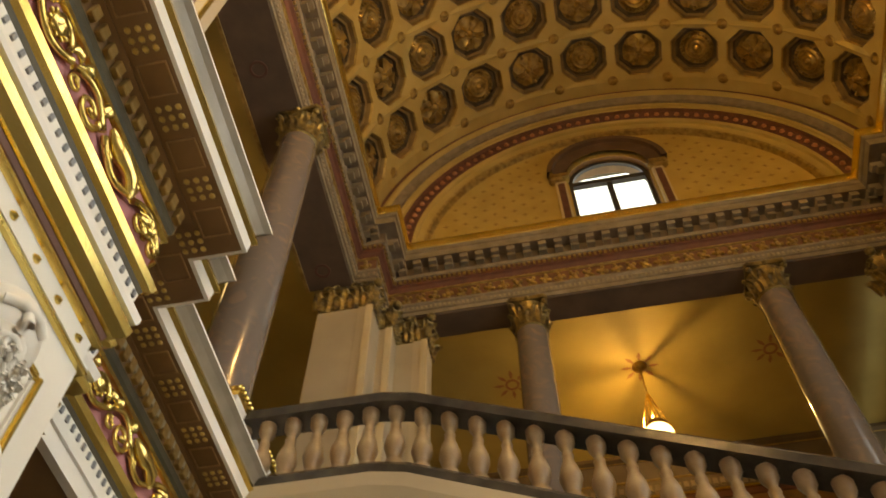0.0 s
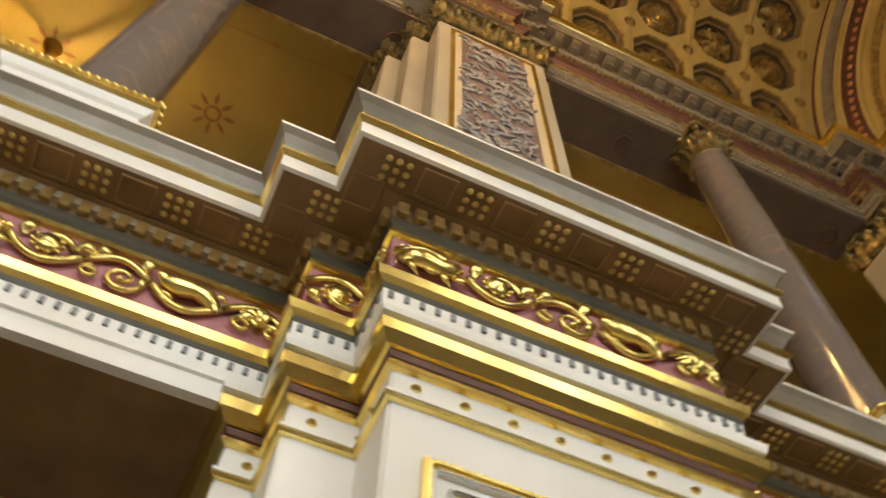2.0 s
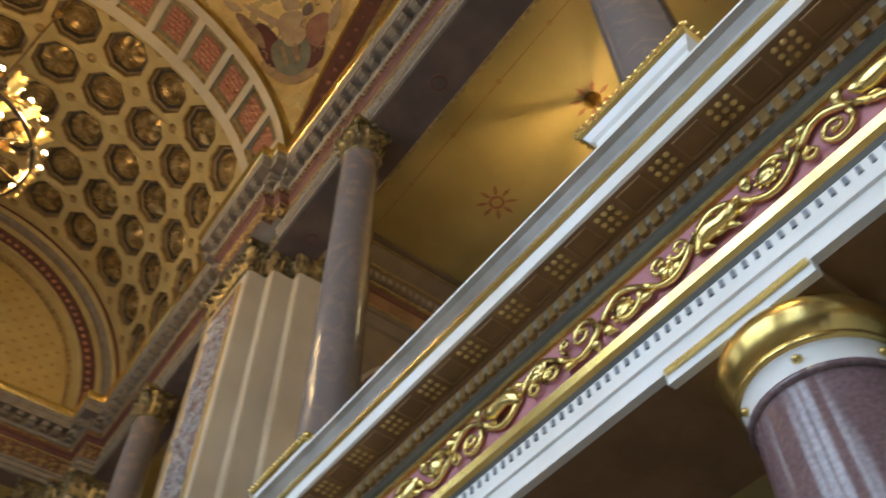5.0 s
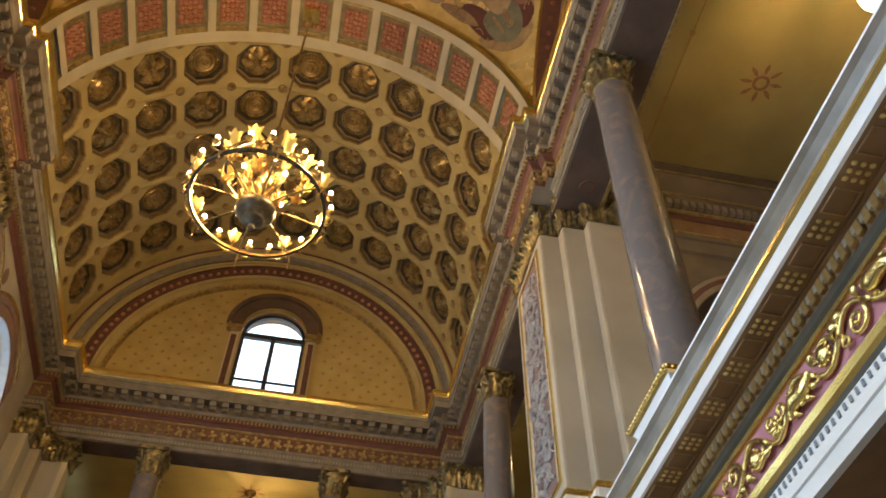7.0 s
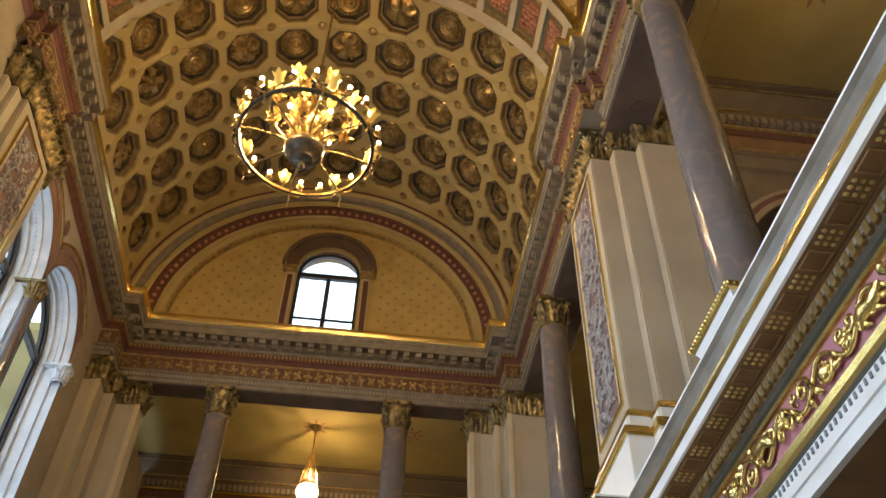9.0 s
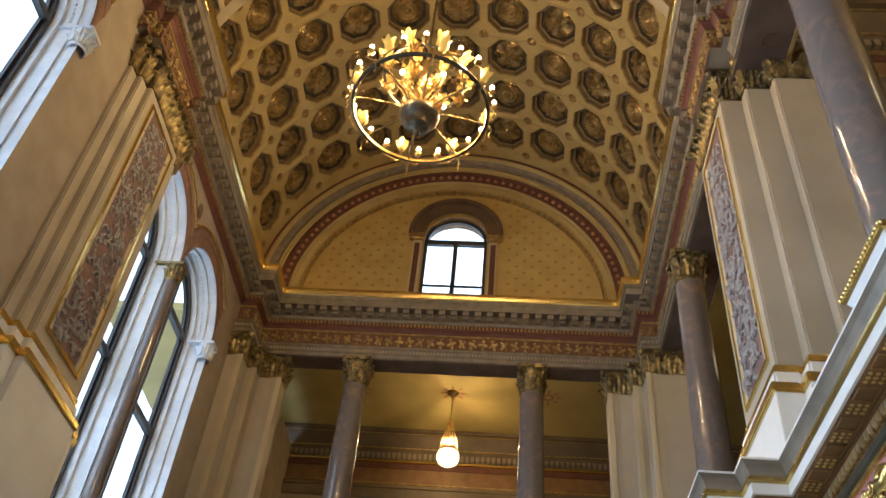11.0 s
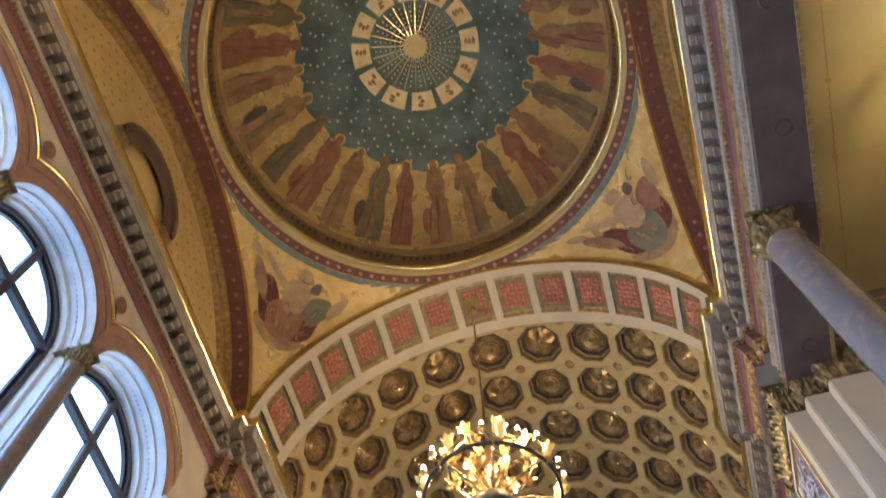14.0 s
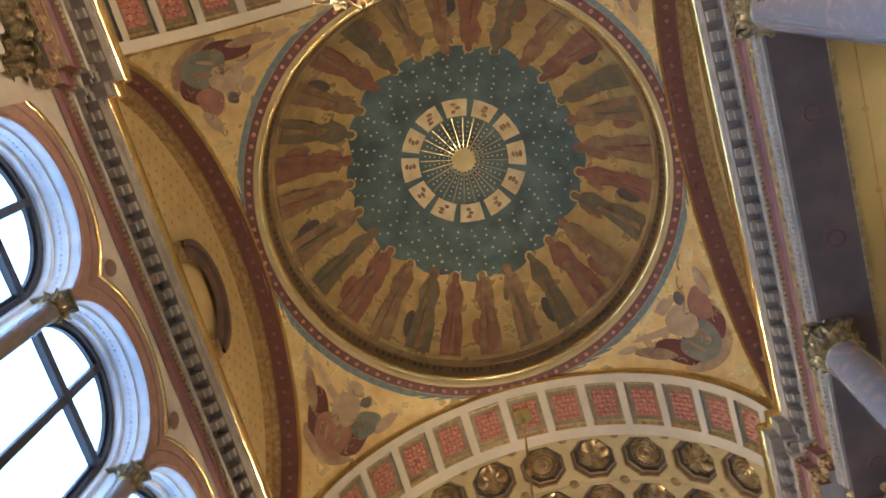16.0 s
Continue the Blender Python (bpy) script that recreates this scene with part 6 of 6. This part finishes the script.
# ---- stair balustrade at the south ----
def balustrade():
    B = thing("stair_balustrade", label="alabaster stair balusters under a black marble handrail", category="balustrade")
    yy = -9.78
    top = [(4.9, yy, 7.3), (3.4, yy, 7.3), (3.1, yy, 7.24), (-4.9, yy, 3.85)]

    def bar(name, pts, w, h, dz, m):
        bm = bmesh.new()
        rings = []
        for x, y, z in pts:
            z += dz
            rings.append([bm.verts.new(p) for p in ((x, y - w, z - h), (x, y + w, z - h), (x, y + w * 1.1, z - h * 0.4), (x, y + w * 0.8, z), (x, y - w * 0.8, z), (x, y - w * 1.1, z - h * 0.4))])
        for a, b in zip(rings, rings[1:]):
            for k in range(6):
                bm.faces.new((a[k], a[(k + 1) % 6], b[(k + 1) % 6], b[k]))
        bm.faces.new(rings[0])
        bm.faces.new(rings[-1][::-1])
        return part(name, bm, m, B)
    bar("handrail", top, 0.13, 0.14, 0.0, RAIL)
    bar("base_rail", top, 0.15, 0.16, -0.86, RAIL)
    bar("stair_string", top, 0.22, 0.5, -1.02, STONE)
    bm = bmesh.new()
    lathe(bm, [(0.085, 0.0), (0.085, 0.06), (0.05, 0.08), (0.06, 0.12), (0.095, 0.24), (0.085, 0.32), (0.045, 0.44), (0.05, 0.5), (0.035, 0.54), (0.075, 0.62), (0.08, 0.72)], 12)
    bal = mesh_of("baluster", bm, BALU)
    x = 4.7
    while x > -4.7:
        z = 7.3 if x > 3.25 else 7.3 - (3.25 - x) * 0.423
        shared("baluster", bal, Matrix.Translation((x, yy, z - 0.86)), B)
        x -= 0.24
    return B


balustrade()


# ---- bust before the pier ----
def bust():
    bm = bmesh.new()
    rnd = random.Random(2)
    lathe(bm, [(0.0, 0.0), (0.13, 0.0), (0.11, 0.05), (0.09, 0.12), (0.20, 0.2), (0.24, 0.32), (0.20, 0.42), (0.09, 0.47), (0.08, 0.54), (0.09, 0.58)], 28)
    for v in bm.verts:
        v.co.x *= 0.85 if v.co.z > 0.45 else 0.7
    # plain head: skull, jaw, brow, nose and chin towards +x
    ball(bm, (0.0, 0.0, 0.73), 0.13, 1.22, 24, 16)
    ball(bm, (0.045, 0.0, 0.655), 0.088, 1.15, 18, 12)
    joined_tubes(bm, [(0.112, -0.07, 0.742), (0.134, -0.03, 0.752), (0.134, 0.03, 0.752), (0.112, 0.07, 0.742)], 0.016, 0.016, 8)
    joined_tubes(bm, [(0.128, 0, 0.748), (0.142, 0, 0.715), (0.156, 0, 0.69), (0.135, 0, 0.678)], 0.014, 0.020, 8)
    joined_tubes(bm, [(0.118, -0.032, 0.645), (0.134, 0.0, 0.65), (0.118, 0.032, 0.645)], 0.012, 0.012, 8)
    ball(bm, (0.10, 0, 0.59), 0.035, 1, 10, 8)
    for sg in (-1, 1):
        ball(bm, (0.0, sg * 0.125, 0.70), 0.032, 1.4, 8, 6)
    # full beard and a fringe of curls round the back of the bald crown
    k = 0
    while k < 170:
        d = Vector((rnd.gauss(0, 1), rnd.gauss(0, 1), rnd.gauss(0, 1))).normalized()
        beard = d.x > 0.05 and d.z < -0.25
        if not beard and (d.x > -0.1 or d.z > 0.35 or d.z < -0.6):
            continue
        c = Vector((0.035, 0, 0.65)) + Vector((d.x * 0.10, d.y * 0.105, d.z * 0.15)) if beard else Vector((0, 0, 0.735)) + Vector((d.x * 0.132, d.y * 0.132, d.z * 0.162))
        t = d.cross(Vector((rnd.random(), rnd.random(), rnd.random()))).normalized()
        w = d.cross(t)
        joined_tubes(bm, [tuple(c + (t * math.cos(a) + w * math.sin(a)) * 0.022 * (1 - 0.1 * a) + d * 0.004 * a) for a in (0, 1.2, 2.4, 3.6, 4.8)], 0.013, 0.008, 5)
        k += 1
    ob = smooth(part("bust", bm, WHITE))
    ob.matrix_basis = pose(*BUST, 0, 0, BUST_TURN) @ Matrix.Scale(1.15, 4)
    return tagged(ob, "white marble portrait bust, bald and bearded, on a tall plinth", "bust")


BUST_TURN = 165
BUST = (3.42, -5.80, 2.46)
bust()
PL = thing("bust_plinth", (BUST[0], BUST[1], 0), "white stone plinth carrying a marble bust", "plinth")
box("plinth_shaft", -0.2, 0.2, -0.2, 0.2, 0.15, 2.36, WHITE, PL, 0.02)
box("plinth_cap", -0.25, 0.25, -0.25, 0.25, 2.36, 2.46, WHITE, PL, 0.02)
box("plinth_base", -0.28, 0.28, -0.28, 0.28, 0, 0.15, WHITE, PL, 0.02)


# ---- lamps ----
def pendant(p):
    Lm = thing("pendant_lamp", p, "lit opal globe lamp hung on a brass rod", "lamp", "gallery lamps")
    bm = bmesh.new()
    ball(bm, (0, 0, -2.08), 0.31, 0.85, 24, 16)
    smooth(part("globe", bm, GLOBE, Lm, "lit opal glass globe"))
    bm = bmesh.new()
    lathe(bm, [(0.0, 0.0), (0.17, 0.0), (0.15, -0.06), (0.05, -0.12), (0.03, -0.2), (0.0, -0.2)], 16)
    smooth(part("canopy", bm, BRONZE, Lm))
    bm = bmesh.new()
    lathe(bm, [(0.018, -0.2), (0.018, -0.85), (0.05, -0.90), (0.05, -0.95), (0.018, -1.0), (0.018, -1.70)], 12)
    smooth(part("rod", bm, BRONZE, Lm))
    for k in range(6):
        a = k * math.pi / 3
        c, s_ = math.cos(a), math.sin(a)
        tube("arm", [(0.04 * c, 0.04 * s_, -0.93), (0.09 * c, 0.09 * s_, -1.15), (0.20 * c, 0.20 * s_, -1.55), (0.24 * c, 0.24 * s_, -1.80)], 0.013, BRONZE, Lm, 6)
    bm = bmesh.new()
    lathe(bm, [(0.02, -1.66), (0.12, -1.70), (0.22, -1.78), (0.26, -1.86), (0.25, -1.92)], 24)
    for k in range(20):
        a = 2 * math.pi * k / 20
        ball(bm, (0.255 * math.cos(a), 0.255 * math.sin(a), -1.90), 0.03, 1.3, 6, 4)
    smooth(part("crown", bm, BRONZE, Lm, "beaded brass crown over the globe"))
    return Lm


for p, e in (((8.5, 0, CEILZ), GAL_POWER * 2.5), ((8.5, 10.4, CEILZ), GAL_POWER), ((8.5, -10.4, CEILZ), GAL_POWER), ((0, 17.8, CEILZ), GAL_POWER * 2.2), ((0, -17.3, CEILZ), GAL_POWER * 2)):
    pendant(p)
    bulb_lamp("globe_light", (p[0] + 0.05, p[1], p[2] - 1.5), e, WARM, 0.04)


# ---- chandelier ----
OLDBR = mat("aged_brass", (0.34, 0.24, 0.09), (0.18, 0.12, 0.05), 0.36, 0.9, 8, 0.2, 40)
DARKBR = mat("dark_patinated_bronze", (0.13, 0.11, 0.075), (0.07, 0.065, 0.05), 0.38, 0.8, 9, 0.3, 40)


def cup(bm, p, r, h, tilt, ang):
    """A scalloped flower cup opening upwards, leaning outwards."""
    rows = []
    for k, (rr, t) in enumerate(((0.12, 0.0), (0.55, 0.12), (0.72, 0.4), (0.62, 0.68), (0.78, 0.88), (1.0, 1.0))):
        rows.append([])
        for e in range(15):
            a = 2 * math.pi * e / 15
            w = r * rr * (1 + (0.16 * math.sin(5 * a) if k > 2 else 0.05 * math.sin(5 * a)))
            v = Vector((w * math.cos(a), w * math.sin(a), h * t + (0.04 * math.sin(5 * a) * t * t)))
            v = Matrix.Rotation(ang, 3, 'Z') @ Matrix.Rotation(tilt, 3, 'Y') @ v
            rows[-1].append(bm.verts.new(v + Vector(p)))
    for a_, b_ in zip(rows, rows[1:]):
        for e in range(15):
            bm.faces.new((a_[e], a_[(e + 1) % 15], b_[(e + 1) % 15], b_[e]))
    bm.faces.new(rows[0][::-1])


def chandelier(p, top):
    C = thing("chandelier", p, "large bronze ring chandelier with lit bulbs and golden flower cups", "chandelier")
    R = 1.16

    def circle(r, z):
        return [(r * math.cos(2 * math.pi * k / 64), r * math.sin(2 * math.pi * k / 64), z) for k in range(64)]
    bm = bmesh.new()
    lathe(bm, [(R - 0.022, 0.0), (R + 0.02, 0.0), (R + 0.032, 0.03), (R + 0.02, 0.075), (R - 0.015, 0.08), (R - 0.022, 0.06)], 72)
    smooth(part("outer_ring", bm, DARKBR, C, "dark bronze ring"))
    bm = bmesh.new()
    lathe(bm, [(R - 0.023, 0.06), (R - 0.035, 0.03), (R - 0.023, 0.002)], 72)
    smooth(part("ring_lining", bm, BRONZE, C))
    tube("upper_ring", circle(0.72, 0.92), 0.03, DARKBR, C, 8, True)
    bm = bmesh.new()
    lathe(bm, [(0.0, -0.62), (0.045, -0.60), (0.06, -0.54), (0.03, -0.48), (0.07, -0.44), (0.17, -0.41), (0.19, -0.36), (0.17, -0.34), (0.28, -0.27), (0.34, -0.16), (0.35, -0.10), (0.31, -0.06), (0.25, 0.02), (0.12, 0.08)], 28)
    smooth(part("bowl", bm, DARKBR, C, "dark ribbed bronze bowl"))
    bm = bmesh.new()
    for k in range(26):
        a = 2 * math.pi * k / 26
        ball(bm, (0.30 * math.cos(a), 0.30 * math.sin(a), -0.04), 0.032, 1.6, 6, 5)
    part("bowl_beading", bm, BRONZE, C)
    bm = bmesh.new()
    lathe(bm, [(0.12, 0.05), (0.06, 0.2), (0.06, 0.4), (0.12, 0.5), (0.16, 0.62), (0.07, 0.75), (0.05, 1.3), (0.09, 1.4), (0.03, 1.5), (0.02, 1.6)], 20)
    smooth(part("stem", bm, BRONZE, C))
    for k in range(8):
        a = 2 * math.pi * (k + 0.3) / 8
        c, s = math.cos(a), math.sin(a)
        tube("spoke", [(0.24 * c, 0.24 * s, 0.0), (0.5 * c, 0.5 * s, 0.07), (0.9 * c, 0.9 * s, 0.06), (R * c, R * s, 0.02)], 0.02, OLDBR, C, 6)
        tube("drop", [((R + 0.05) * c, (R + 0.05) * s, 0.02), ((R + 0.10) * c, (R + 0.10) * s, -0.10), ((R + 0.06) * c, (R + 0.06) * s, -0.20), ((R + 0.08) * c, (R + 0.08) * s, -0.30)], 0.022, BRONZE, C, 6)
        tube("stay", [(0.10 * c, 0.10 * s, 0.1), (0.4 * c, 0.4 * s, 0.5), (0.72 * c, 0.72 * s, 0.92), (0.3 * c, 0.3 * s, 1.2), (0.03 * c, 0.03 * s, 1.45)], 0.015, OLDBR, C, 6)
        # branch on the ring: a bulb and a flower cup on curling stems
        for j, (da, rr, zz) in enumerate(((-0.13, R + 0.10, 0.30), (0.13, R - 0.02, 0.26), (0.36, R + 0.08, 0.24))):
            cb, sb = math.cos(a + da), math.sin(a + da)
            tube("branch", [(R * c, R * s, 0.06), ((R + 0.10) * math.cos(a + da * 0.5), (R + 0.10) * math.sin(a + da * 0.5), 0.04), ((rr + 0.06) * cb, (rr + 0.06) * sb, 0.12), (rr * cb, rr * sb, zz)], 0.017, BRONZE, C, 6)
            bm = bmesh.new()
            if j != 1:
                lathe(bm, [(0.015, zz - 0.03), (0.06, zz), (0.07, zz + 0.04), (0.03, zz + 0.05), (0.025, zz + 0.13), (0.0, zz + 0.13)], 10, (rr * cb, rr * sb, 0))
                part("candle_holder", bm, BRONZE, C)
                bm = bmesh.new()
                ball(bm, (rr * cb, rr * sb, zz + 0.17), 0.04, 1.25, 10, 8)
                part("bulb", bm, BULB, C)
            else:
                cup(bm, (rr * cb, rr * sb, zz - 0.02), 0.115, 0.25, 0.3, a + da)
                smooth(part("glass_cup", bm, AMBER, C, "golden flower cup, its glimmer added as glow"))
        # gilt leafage between bowl and ring, and round the stem
        bm = bmesh.new()
        for q in range(4):
            leaf_strip(bm, 0.24, 0.10, 0.12, 0.02, a + 1.57 * q, 0.0)
        for v in bm.verts:
            v.co += Vector((0.72 * math.cos(a + 0.35), 0.72 * math.sin(a + 0.35), 0.72))
        part("gilt_leaf", bm, BRONZE, C)
        bm = bmesh.new()
        for q in range(6):
            leaf_strip(bm, 0.30, 0.12, 0.12, 0.03, a + 1.047 * q, 0.0)
        for v in bm.verts:
            v.co += Vector((0.30 * c, 0.30 * s, 0.25 + 0.22 * (k % 3)))
        part("gilt_leaf", bm, BRONZE, C)
        # upper flowers
        ca, sa = math.cos(a + 0.2), math.sin(a + 0.2)
        bm = bmesh.new()
        cup(bm, (0.66 * ca, 0.66 * sa, 0.98), 0.125, 0.30, 0.45, a + 0.2)
        smooth(part("glass_cup", bm, AMBER, C, "golden flower cup, its glimmer added as glow"))
        if k % 2:
            bm = bmesh.new()
            cup(bm, (0.32 * ca, 0.32 * sa, 1.05), 0.13, 0.36, 0.25, a)
            smooth(part("glass_cup", bm, AMBER, C, "golden flower cup, its glimmer added as glow"))
            bm = bmesh.new()
            ball(bm, (0.5 * math.cos(a - 0.2), 0.5 * math.sin(a - 0.2), 0.62), 0.045, 1.2, 10, 8)
            part("bulb", bm, BULB, C)
            tube("branch", [(0.08 * c, 0.08 * s, 0.45), (0.4 * math.cos(a - 0.2), 0.4 * math.sin(a - 0.2), 0.42), (0.5 * math.cos(a - 0.2), 0.5 * math.sin(a - 0.2), 0.58)], 0.015, BRONZE, C, 6)
    L_ = top - p[2]
    tube("chain_rod", [(0, 0, 1.55), (0, 0, L_ - 0.1)], 0.022, BRONZE, C, 8)
    for z in (L_ - 2.6, L_ - 0.5):
        bm = bmesh.new()
        ball(bm, (0, 0, z), 0.09, 1, 12, 8)
        smooth(part("rod_ball", bm, BRONZE, C))
    bm = bmesh.new()
    quad_box(bm, -0.2, 0.2, -0.2, 0.2, L_ - 0.06, L_ + 0.06)
    bmesh.ops.bevel(bm, geom=bm.edges[:], offset=0.03, segments=2, affect='EDGES')
    part("ceiling_plate", bm, GOLD, C, "gilt square ceiling plate")
    return C


chandelier((-0.1, CH_Y, CH_Z), SPRING + 4.93)
chandelier((0.1, -CH_Y, CH_Z), SPRING + 4.93)
for s in (1, -1):
    for q in range(4):
        bulb_lamp("chandelier_light", (1.0 * math.cos(0.79 + 1.571 * q), s * CH_Y + 1.0 * math.sin(0.79 + 1.571 * q), CH_Z + 0.62), CH_POWER, WARM, 0.12)
